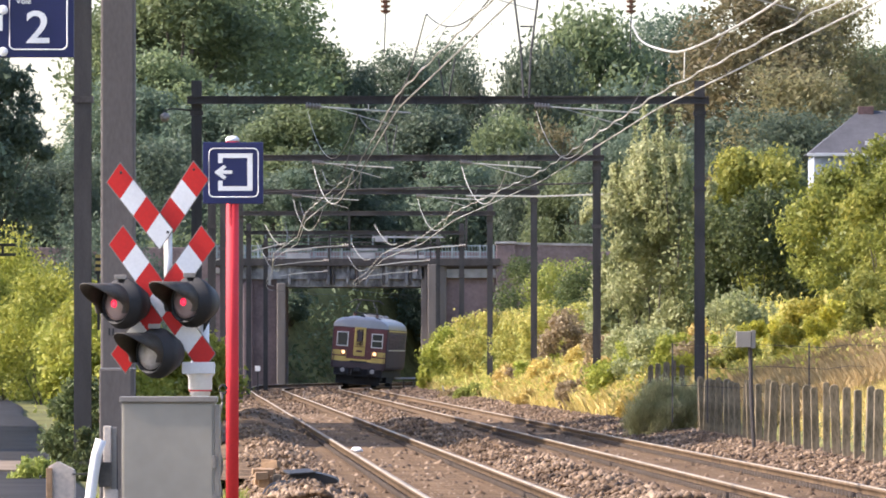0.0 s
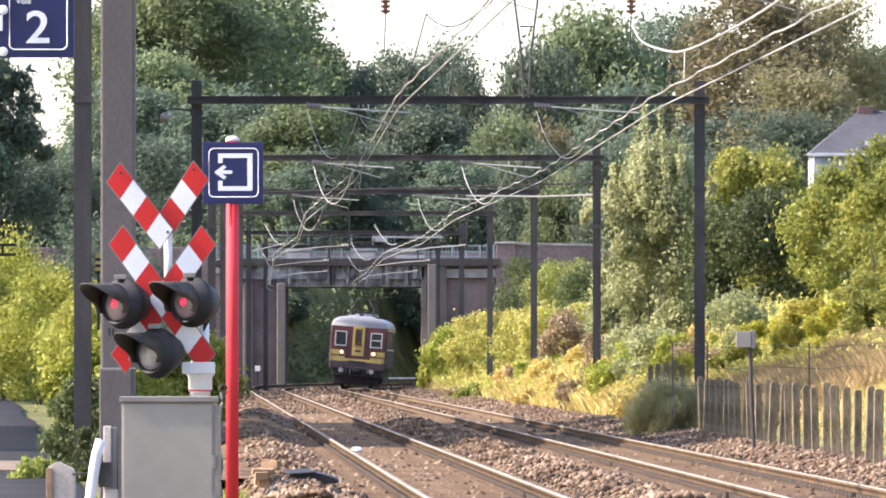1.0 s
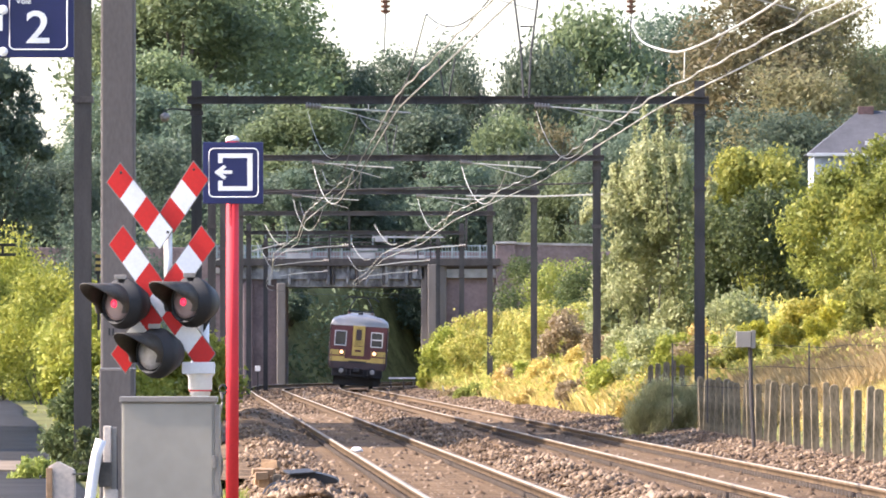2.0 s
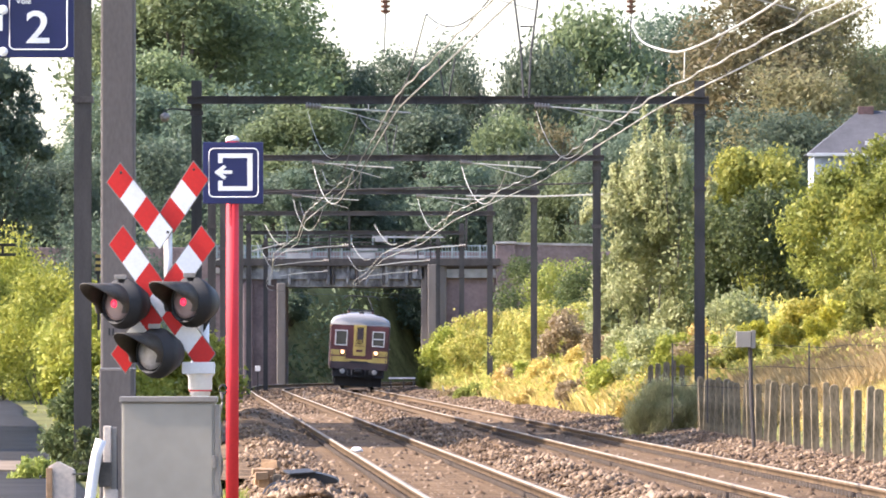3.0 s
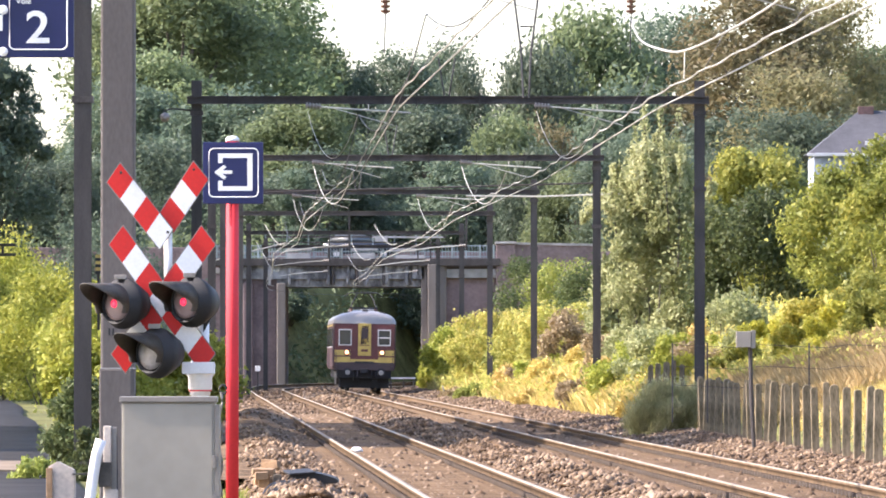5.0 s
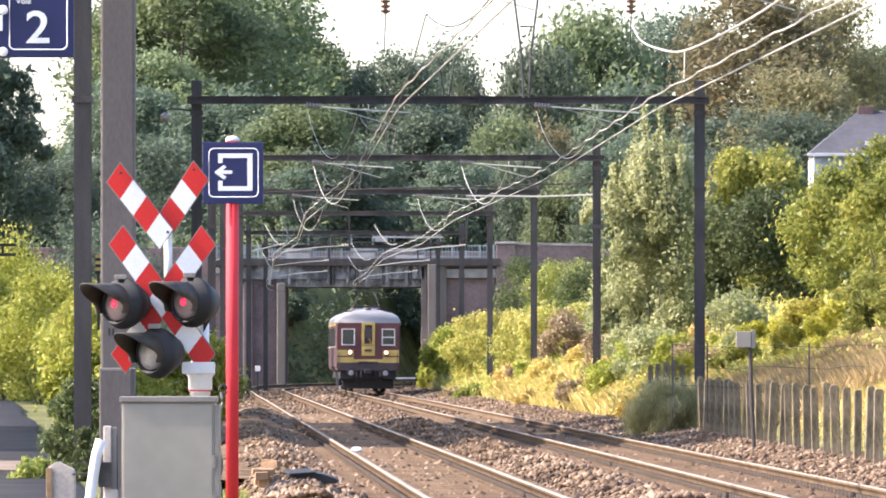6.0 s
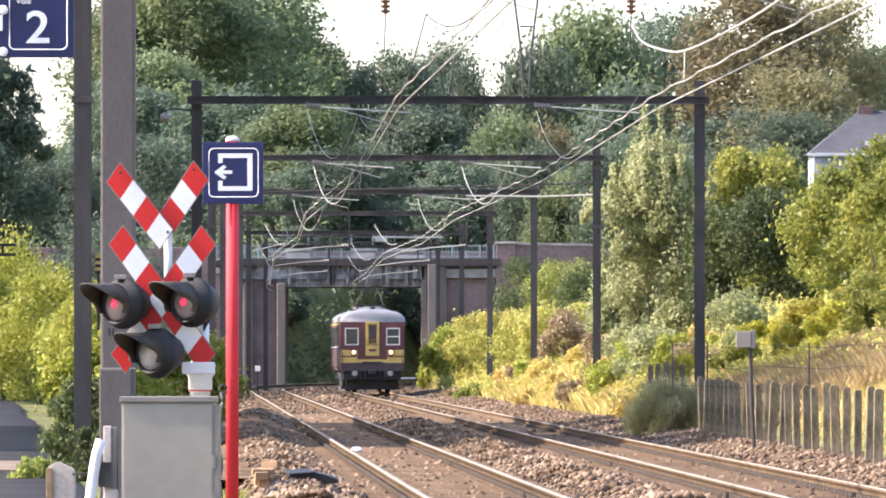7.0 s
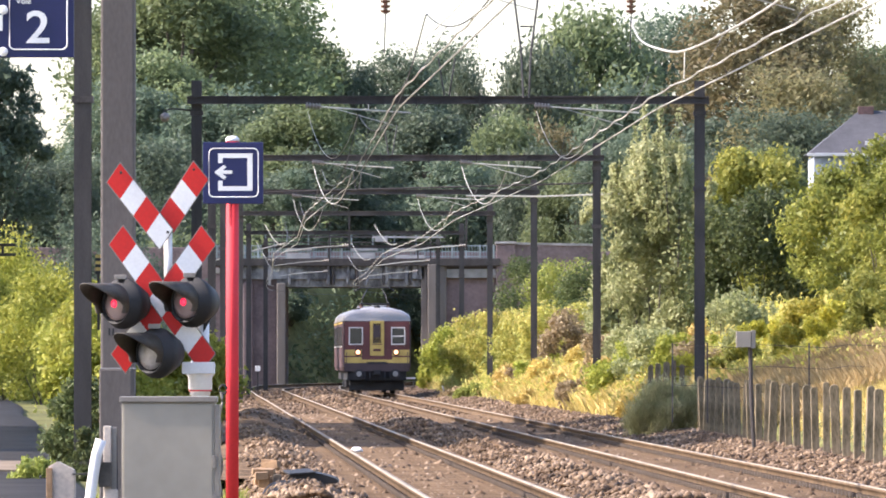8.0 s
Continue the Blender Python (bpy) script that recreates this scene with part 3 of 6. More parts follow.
def contact_z(y):
    return 5.30 - 0.42 * smooth(300, 430, y)


def stagger(y):
    a, b, f = span(y)
    k = STOPS.index(a)
    s0, s1 = (0.18, -0.18)[k % 2], (0.18, -0.18)[(k + 1) % 2]
    return s0 + (s1 - s0) * f


for off in (0.0, -SPACING):
    ys = np.arange(-28, 430, 1.6)
    # this far length is thinner, and darkened in colour for the bridge's shade
    wire("contact_wire", "contact wire coloured dark for shade under the bridge", np.arange(428, 540, 4.0), lambda y: (beside(y, off + stagger(y)), y, contact_z(y)), 0.009, "dark_wire")
    wire("contact_wire", "taut grey contact wire above the track", np.arange(-28, 430, 4.0), lambda y: (beside(y, off + stagger(y)), y, contact_z(y)), 0.011, "wire")
    wire("auxiliary_wire", "slightly scalloped bright wire above the contact wire", ys, lambda y: (beside(y, off + stagger(y)), y, contact_z(y) + 0.20 + 0.045 * abs(math.sin(math.pi * (y - 60) / 6.5)) * -1 + 0.05), 0.012, "wire")
    if off == 0.0:
        continue
    wire("messenger_wire", "sagging dark messenger wire", ys, lambda y: (beside(y, off + 0.25), y, 6.75 - 0.95 * 4 * span(y)[2] * (1 - span(y)[2])), 0.010, "dark_wire")
for a, b in zip(STOPS[2:], STOPS[3:7]):
    for off in (0.0, -SPACING):
        t = thing("dropper_wire", "thin vertical droppers between messenger and contact wires", "wire", group="droppers")
        for f in (0.2, 0.5, 0.8):
            y = a + (b - a) * f
            part("dropper", tube(bmesh.new(), [(beside(y, off + 0.25), y, 6.75 - 3.8 * f * (1 - f)), (beside(y, off + stagger(y)), y, 5.5)], 0.005, 4), M["dark_wire"], t)


# ---- bridge ----
BY = 469.0


def make_bridge():
    b = thing("road_bridge", "old road bridge of sooty brick and stained concrete over the railway", "bridge")
    xl, xr = -8.719, -1.219
    deck0, deck1 = 5.374, 6.686
    part("abutment", boxed(xl - 6.5, xl, BY, BY + 9, -0.6, 6.249, 0.05), M["brick"], b, "sooty brick abutment")
    part("abutment", boxed(xr, 3.156, BY + 0.15, BY + 9, -0.6, 5.874, 0.05), M["brick"], b, "sooty brick abutment")
    # pilasters beside the opening
    part("pilaster", boxed(-9.188, xl + 0.02, BY - 0.5, BY, -0.6, deck0 + 0.2, 0.06), M["concrete"], b)
    part("pilaster", boxed(-11.062, -10.531, BY - 0.35, BY, -0.6, deck0 + 0.2, 0.06), M["brick"], b)
    for x0, x1, dy in ((745, 757, 0.25), (757, 775, 0.6), (775, 790, 0.3)):
        s = 1 / 32.0
        part("buttress", boxed(side(x0, 1 / s), side(x1, 1 / s), BY - dy, BY + 0.3, -0.6, 6.624, 0.05), M["concrete"], b, "grey concrete buttress")
    # deck girder with ribs and haunches
    part("girder", boxed(-11.219, -1.000, BY - 0.25, BY + 9, deck0 + 0.42, deck1, 0.04), M["bridge_concrete"], b, "stained concrete edge girder")
    part("soffit", boxed(-9.188, -1.000, BY - 0.05, BY + 9, deck0, deck0 + 0.44, 0.03), M["bridge_concrete"], b)
    for k in range(9):
        x = -10.750 + k * 1.08
        part("rib", boxed(x, x + 0.16, BY - 0.42, BY - 0.2, deck0 + 0.12, deck1 - 0.05, 0.02), M["bridge_concrete"], b)
    # dark material on this ledge stands for the shadow band along it
    part("ledge", boxed(-12.625, 3.156, BY - 0.55, BY + 0.5, deck1 - 0.16, deck1 + 0.26, 0.03), M["rust_steel"], b, "edge beam coloured dark for the ledge's shadow")
    part("ledge", boxed(0.188, 3.062, BY - 0.2, BY + 0.2, 5.874, 6.374, 0.03), M["coping"], b)
    part("string_course", boxed(-12.625, -8.875, BY - 0.2, BY + 0.1, 6.124, 6.436, 0.03), M["coping"], b)
    # pier and wing wall on the slope
    part("pier", boxed(2.938, 4.000, BY - 0.4, BY + 1.2, 0.0, 7.749, 0.05), M["brick"], b, "brick end pier")
    part("coping", boxed(2.875, 4.062, BY - 0.5, BY + 1.3, 7.749, 7.874, 0.03), M["coping"], b)
    bm = bmesh.new()
    prism(bm, [(4.000, 1.0), (8.625, 2.0), (8.625, 7.624), (4.000, 7.718)], BY - 0.1, BY + 0.6)
    part("wing_wall", bm, M["brick"], b, "brick wing wall")
    bm = bmesh.new()
    prism(bm, [(4.000, 7.718), (8.625, 7.624), (8.625, 7.749), (4.000, 7.843)], BY - 0.2, BY + 0.7)
    part("coping", bm, M["coping"], b)
    part("wing_wall", boxed(-12.625 - 14, -11.062, BY - 0.1, BY + 0.6, -0.6, 7.561, 0.04), M["brick"], b, "brick wing wall")
    part("road_deck", prism(bmesh.new(), [(-75, 5.6), (45, 5.6), (45, 6.23), (6, 6.23), (-1, 6.91), (-75, 6.91)], BY + 0.6, BY + 8.5), M["asphalt"], b, "asphalt road on the bridge")
    part("approach_road", boxed(-75, -11.5, BY + 8.5, BY + 17, 5.6, 6.905), M["asphalt"], b, "asphalt approach road")
    part("parapet_back", boxed(-10, 18, BY + 8.5, BY + 9, deck1 - 1.2, deck1 + 0.75, 0.04), M["brick"], b)
    # railing
    z0, z1 = deck1 + 0.26, 7.686
    posts = [384 + k * 24.5 for k in range(21)]
    for k, u in enumerate(posts):
        x = side(u, 32.0)
        part("railing_post", boxed(x - 0.05, x + 0.05, BY - 0.4, BY - 0.3, z0, z1, 0.01), M["rail_paint"], b)
    for z in (z1 - 0.04, (z0 + z1) / 2, z0 + 0.1):
        part("railing_bar", boxed(-12.500, 2.875, BY - 0.38, BY - 0.32, z - 0.03, z + 0.03, 0.01), M["rail_paint"], b)
    for u in np.arange(388, 872, 5.2):
        x = side(u, 32.0)
        part("baluster", boxed(x - 0.02, x + 0.02, BY - 0.37, BY - 0.33, z0, z1), M["rail_paint"], b)
    for x0, x1, y0, y1 in ((508, 548, 460, 449), (625, 663, 460, 448), (700, 752, 462, 452), (508, 552, 444, 437), (622, 668, 444, 434), (690, 735, 446, 436), (664, 686, 428, 418)):
        part("parapet_panel", boxed(side(x0, 32.0), side(x1, 32.0), BY - 0.5, BY - 0.42, rise(y0, 32.0), rise(y1, 32.0), 0.01), M["panel"], b, "pale flat panel on the railing")
    # mesh screen above the track
    part("screen_frame", boxed(-9.812, 0.188, BY - 0.3, BY - 0.24, 8.092, 8.186), M["steel"], b)
    for u in range(470, 791, 38):
        x = side(u, 32.0)
        part("screen_post", boxed(x - 0.04, x + 0.04, BY - 0.3, BY - 0.22, z0, 8.249), M["rail_paint"], b)
    part("screen_frame", boxed(-9.812, 0.188, BY - 0.3, BY - 0.24, 7.80, 7.87), M["steel"], b)
    part("screen_bar", boxed(-3.9, 0.0, BY - 0.36, BY - 0.31, 8.07, 8.17, 0.01), M["panel"], b, "pale upper bar")
    for u in (590, 632, 679, 727):
        part("drain_pipe", cyl(bmesh.new(), (side(u, 32.0), BY - 0.34, deck0 + 0.1), (side(u, 32.0), BY - 0.34, deck1), 0.09, n=10), M["rust_steel"], b, "dark drain pipe")


make_bridge()


# ---- house beyond the shrubs ----
def make_house():
    h = thing("house", "white rendered house with a grey slate roof and brick chimney", "house")
    y = 485.0
    x0, x1 = 21.242, 29.809
    ze, zr = 13.137, 15.723
    part("wall", boxed(x0, x1, y, y + 8, ground_z(x0 + 2, y) - 1, ze), M["render_wall"], h, "pale rendered wall")
    bm = bmesh.new()
    a = [bm.verts.new(p) for p in ((x0 - 0.3, y - 0.4, ze), (x1 + 0.3, y - 0.4, ze), (x1 + 0.3, y + 8.4, ze), (x0 - 0.3, y + 8.4, ze))]
    r = [bm.verts.new(p) for p in ((x0 + 2.8, y + 4, zr), (x1 - 2.8, y + 4, zr))]
    for f in ((a[0], a[1], r[1], r[0]), (a[1], a[2], r[1]), (a[2], a[3], r[0], r[1]), (a[3], a[0], r[0]), (a[3], a[2], a[1], a[0])):
        bm.faces.new(f)
    roof = part("roof", bm, M["slate"], h, "grey slate hipped roof")
    part("gutter", boxed(x0 - 0.4, x1 + 0.4, y - 0.5, y - 0.38, ze - 0.16, ze + 0.02, 0.02), M["frame"], h)
    part("chimney", boxed(x0 + 2.7, x0 + 3.6, y + 3.6, y + 4.4, zr - 0.6, zr + 0.22, 0.02), M["chimney"], roof, "red brick chimney")
    part("skylight", boxed(24.184, 24.830, y + 0.45, y + 0.75, 13.460, 13.848, 0.01, None), M["frame"], roof, "small roof window")
    w = part("window", boxed(x0 + 3.2, x0 + 4.4, y - 0.03, y + 0.05, ze - 2.2, ze - 0.8), M["pane"], h)
    part("frame", boxed(x0 + 3.1, x0 + 4.5, y - 0.02, y + 0.04, ze - 2.3, ze - 0.7), M["white_paint"], w)


make_house()


# ---- level crossing signal ----
SY = 71.4  # 210 to the metre


def striped_board(parent, cx, cz, y, angle, length, width, first, stripes, shear):
    """A board of alternating red and white enamel pieces, with its ends and stripes cut aslant."""
    def piece(x0, x1, w, y0, y1):
        h = w / 2
        return prism(bmesh.new(), [(x0 - h * shear, -h), (x1 - h * shear, -h), (x1 + h * shear, h), (x0 + h * shear, h)], y0, y1)
    bm = piece(-length / 2 - 0.008, length / 2 + 0.008, width + 0.016, 0.0, 0.018)
    bd = part("board", bm, M["cabinet_trim"], parent)
    bd.matrix_basis = pose(cx, y, cz, 0, -angle, 0)
    step = length / stripes
    for k in range(stripes):
        red = (k % 2 == 0) == first
        p = part("stripe", piece(-length / 2 + k * step, -length / 2 + (k + 1) * step, width, -0.005, 0.001), M["red_paint" if red else "white_paint"], bd, "red enamel stripe" if red else "white enamel stripe")


def crossing_signal():
    t = thing("level_crossing_signal", "railway crossing signal with two red and white crosses and three lamps", "crossing signal")
    s = 210.0
    # lower cross
    def centre(ax, ay, bx, by):
        return side((ax + bx) / 2, s), rise((ay + by) / 2, s), math.hypot(bx - ax, by - ay) / s, math.degrees(math.atan2(ay - by, bx - ax))
    cx, cz, ln, an = centre(208, 420, 366, 639)
    striped_board(t, cx, cz, SY + 0.02, an, ln + 0.04, 0.185, True, 7, -0.32)
    cx, cz, ln, an = centre(212, 640, 366, 420)
    striped_board(t, cx, cz, SY + 0.045, an, ln + 0.04, 0.185, True, 7, 0.32)
    # upper half cross
    cx, cz, ln, an = centre(201, 306, 294, 424)
    striped_board(t, cx, cz, SY + 0.02, an, ln, 0.185, True, 4, -0.32)
    cx, cz, ln, an = centre(355, 302, 294, 396)
    striped_board(t, cx, cz, SY + 0.045, an, ln, 0.185, True, 3, 0.32)
    # posts
    bm = bmesh.new()
    cyl(bm, (-2.319, SY + 0.12, 2.059), (-2.319, SY + 0.12, 2.573), 0.035, n=16)
    part("upper_post", bm, M["white_paint"], t, "thin white upper post", True)
    bm = bmesh.new()
    cyl(bm, (-2.048, SY + 0.14, -0.3), (-2.048, SY + 0.14, 1.940), 0.075, n=20)
    post = part("post", bm, M["white_paint"], t, "white tubular main post", True)
    bm = bmesh.new()
    x = -2.048
    lathe(bm, [(0.085, 0), (0.085, 0.04), (0.10, 0.05), (0.10, 0.15), (0.125, 0.19), (0.125, 0.27), (0.09, 0.275)], Matrix.Translation((x, SY + 0.14, 1.201)))
    part("collar", bm, M["white_paint"], post, "", True)
    bm = bmesh.new()
    lathe(bm, [(0.095, 0), (0.095, 0.03)], Matrix.Translation((x, SY + 0.14, 1.235)))
    part("band", bm, M["red_pole"], post, "red band")
    part("bracket", boxed(-2.324, -1.962, SY + 0.08, SY + 0.16, 1.868, 1.940, 0.01), M["black"], t)
    part("clamp_plate", boxed(-2.200, -1.924, SY + 0.0, SY + 0.06, 1.382, 1.482, 0.008), M["white_paint"], t)
    for u, v in ((297, 411), (288, 530), (214, 306), (343, 300)):
        part("rivet", lathe(bmesh.new(), [(0.012, 0.0), (0.012, 0.006), (0.006, 0.01)], Matrix.Translation((side(u, s), SY + 0.012, rise(v, s))) @ pose(0, 0, 0, 90, 0, 0), 10), M["black"], t, "dark rivet head")
    part("lamp_bracket", prism(bmesh.new(), [(side(u, s), rise(v, s)) for u, v in ((352, 545), (378, 556), (360, 588), (340, 566))], SY + 0.07, SY + 0.13), M["black"], t, "dark lamp bracket")
    # lamps: lens, housing, visor
    for u, v, lens, lab in ((208, 538, "lens_dim", "dusty lens with a glowing red bulb"), (330, 535, "lens_dim", "dusty lens with a glowing red bulb"), (268, 625, "lens_dark", "unlit dusty lens")):
        x, z = side(u, s), rise(v, s)
        turn = Matrix.Translation((x, SY - 0.20, z)) @ pose(0, 0, 0, 90, 0, -42)
        lamp = part("lamp", lathe(bmesh.new(), [(0.06, -0.30), (0.13, -0.28), (0.19, -0.16), (0.215, -0.10), (0.215, -0.06), (0.175, -0.05), (0.175, 0.02), (0.165, 0.02), (0.16, -0.02), (0.02, -0.02)], turn, 28), M["black"], t, "black lamp housing", True)
        bm = bmesh.new()
        lathe(bm, [(0.14, -0.018), (0.142, 0.0), (0.10, 0.018), (0.04, 0.027), (0.004, 0.029)], turn, 24)
        part("lens", bm, M[lens], lamp, lab, True)
        if lens == "lens_dim":
            part("bulb", lathe(bmesh.new(), [(0.036, 0.022), (0.032, 0.036), (0.01, 0.042)], turn, 16), M["lens_red"], lamp, "glowing red bulb", True)
        # visor: an open half tube, longer on top
        bm = bmesh.new()
        n, rows = 22, []
        for rr in (0.172, 0.163):
            for end in (0, 1):
                row = []
                for k in range(n + 1):
                    a = math.radians(-28 + 236 * k / n)
                    reach = 0.0 if end == 0 else 0.04 + 0.30 * max(0.0, math.sin(a)) ** 0.8 + 0.05
                    row.append(bm.verts.new((rr * math.cos(a), rr * math.sin(a), reach)))
                rows.append(row)
        for u, v in ((0, 1), (3, 2), (1, 3), (2, 0)):
            for k in range(n):
                bm.faces.new((rows[u][k], rows[u][k + 1], rows[v][k + 1], rows[v][k]))
        bmesh.ops.transform(bm, matrix=turn, verts=bm.verts[:])
        part("visor", bm, M["visor"], lamp, "dusty black visor", True)
        bm = bmesh.new()
        box(bm, -0.05, 0.05, -0.02, 0.04, -0.02, 0.02, 0.005, Matrix.Translation((x + 0.03, SY - 0.17, z + 0.225)))
        part("hinge", bm, M["cabinet_trim"], lamp)


crossing_signal()


# ---- equipment cabinet ----
def cabinet():
    y = 66.6  # 225 to the metre
    t = thing("equipment_cabinet", "plain grey metal trackside cabinet with a lipped lid", "cabinet")
    part("body", boxed(-2.524, -1.791, y, y + 0.5, -0.3, 1.170, 0.006), M["cabinet"], t, "grey painted body")
    part("lid", boxed(-2.542, -1.778, y - 0.03, y + 0.53, 1.170, 1.214, 0.006), M["cabinet_trim"], t)
    part("door", boxed(-2.507, -1.813, y - 0.012, y + 0.002, -0.2, 1.152, 0.003), M["cabinet"], t)
    part("edge_strip", boxed(-1.790, -1.756, y - 0.01, y + 0.4, -0.3, 1.152, 0.004), M["cabinet_trim"], t)
    for z in (0.35, 0.65):
        part("hinge", boxed(-1.813, -1.782, y - 0.02, y + 0.0, z, z + 0.1, 0.003), M["cabinet_trim"], t)
    # cable and hooks behind the cabinet's edge
    c = thing("cable_bundle", "grey twisted cable clipped beside the cabinet", "cable")
    bm = bmesh.new()
    tube(bm, [(-1.760 + 0.012 * math.sin(k * 1.1), y + 0.55, 1.246 - 0.045 * k) for k in range(22)], 0.012)
    part("cable", bm, M["cabinet_trim"], c)
    bm = bmesh.new()
    tube(bm, [(-1.742 + 0.03 * math.cos(a * 0.6), y + 0.55, 1.268 + 0.035 * math.sin(a * 0.6)) for a in range(11)], 0.010)
    part("loop", bm, M["black"], c)


cabinet()


# ---- exit sign on a red pole ----
def exit_sign():
    y = 90.9  # 165 to the metre
    t = thing("exit_sign", "blue platform end sign with white arrow on a red pole", "sign")
    bm = bmesh.new()
    cyl(bm, (-2.261, y + 0.08, 0.045 - 0.2), (-2.261, y + 0.08, 3.863), 0.068, n=24)
    pole = part("pole", bm, M["red_pole"], t, "glossy red tubular pole", True)
    bm = bmesh.new()
    lathe(bm, [(0.075, 0), (0.075, 0.03), (0.05, 0.05), (0.01, 0.06)], Matrix.Translation((-2.261, y + 0.08, 3.839)))
    part("cap", bm, M["white_paint"], pole, "white pole cap", True)
    x0, x1, z0, z1 = -2.576, -1.927, 3.166, 3.827
    board = part("board", boxed(x0, x1, y - 0.03, y, z0, z1, 0.008), M["blue"], t, "dark blue enamel board")
    f = 1 / 165.0

    def bar(ax, bx, ay, by, nm="white_line"):
        part(nm, boxed(side(ax, 1 / f), side(bx, 1 / f), y - 0.034, y - 0.028, rise(by, 1 / f), rise(ay, 1 / f), 0.001), M["white_paint"], board)
    # thin rounded frame
    pts = []
    for cx, cz, a0 in ((448, 272, 0), (379, 272, 90), (379, 340, 180), (448, 340, 270)):
        for k in range(7):
            a = math.radians(a0 + 15 * k)
            pts.append((side(cx + 9 * math.cos(a), 1 / f), y - 0.032, rise(cz - 9 * math.sin(a), 1 / f)))
    pts.append(pts[0])
    part("border", tube(bmesh.new(), pts, 0.0065, 6), M["white_paint"], board)
    bar(386, 447, 272, 280)
    bar(438, 447, 280, 330)
    bar(386, 447, 330, 338)
    bar(386, 394, 280, 289)
    bar(386, 394, 320, 330)
    bar(391, 411, 302, 308, "arrow_shaft")
    bm = bmesh.new()
    prism(bm, [(side(u, 1 / f), rise(v, 1 / f)) for u, v in ((379, 305), (396, 292), (401, 296), (391, 305), (401, 314), (396, 318))], y - 0.034, y - 0.028)
    part("arrow_head", bm, M["white_paint"], board)


exit_sign()


# ---- platform number sign ----
def track_sign():
    y = 62.5  # 240 to the metre
    t = thing("track_number_sign", "blue enamel track number sign with white figure 2", "sign")
    f = 1 / 240.0
    x0, x1 = -3.892, -2.721
    board = part("board", boxed(x0, x1, y - 0.04, y, 3.734, 4.347, 0.006), M["blue"], t, "dark blue enamel board")
    for cx0, cx1 in ((17, 119), (-112, -8)):
        pts = []
        for cx, cz, a0 in ((cx1 - 10, -20, 0), (cx0 + 10, -20, 90), (cx0 + 10, 78, 180), (cx1 - 10, 78, 270)):
            for k in range(7):
                a = math.radians(a0 + 15 * k)
                pts.append((side(cx + 10 * math.cos(a), 1 / f), y - 0.043, rise(cz - 10 * math.sin(a), 1 / f)))
        pts.append(pts[0])
        part("border", tube(bmesh.new(), pts, 0.0055, 6), M["white_paint"], board)
    up = pose(0, 0, 0, 90, 0, 0)
    lettering("figure", "2", 0.335, Matrix.Translation((-2.987, y - 0.045, 3.843)) @ up @ Matrix.Diagonal((1.12, 1, 1, 1)), M["white_paint"], board)
    lettering("word", "Voie", 0.06, Matrix.Translation((-3.092, y - 0.045, 4.130)) @ up, M["white_paint"], board)
    for z in (18, 92):
        part("bolt", lathe(bmesh.new(), [(0.035, 0), (0.035, 0.02), (0.015, 0.03)], Matrix.Translation((-3.242, y - 0.04, rise(z, 1 / f))) @ up, 14), M["white_paint"], board, "pale bolt cap")
    part("white_bar", boxed(-3.433, -3.246, y - 0.046, y - 0.04, 3.930, 4.047, 0.002), M["white_paint"], board)
    bm = bmesh.new()
    cyl(bm, (-3.517, y + 0.07, -0.3), (-3.517, y + 0.07, 4.409), 0.06, n=18)
    part("pole", bm, M["cabinet_trim"], t)


track_sign()


# ---- concrete pillar ----
def pillar():
    y = 100.0  # 150 to the metre
    t = thing("concrete_pillar", "tall square grey concrete pillar with a chamfered edge", "pillar")
    part("shaft", boxed(-4.040, -3.640, y, y + 0.45, -0.4, 7.5, 0.03), M["pillar"], t)
    part("seam", boxed(-4.047, -3.633, y - 0.006, y + 0.46, 1.383, 1.397), M["coping"], t)
    part("base_casing", boxed(-4.053, -3.667, y - 0.02, y + 0.47, -0.4, 1.383, 0.02), M["pillar"], t, "smoother darker concrete base")
    for u in (194, 201):
        part("slot", boxed(side(u - 2, 150.0), side(u + 1, 150.0), y - 0.004, y + 0.01, 1.777, 1.863), M["black"], t)


pillar()


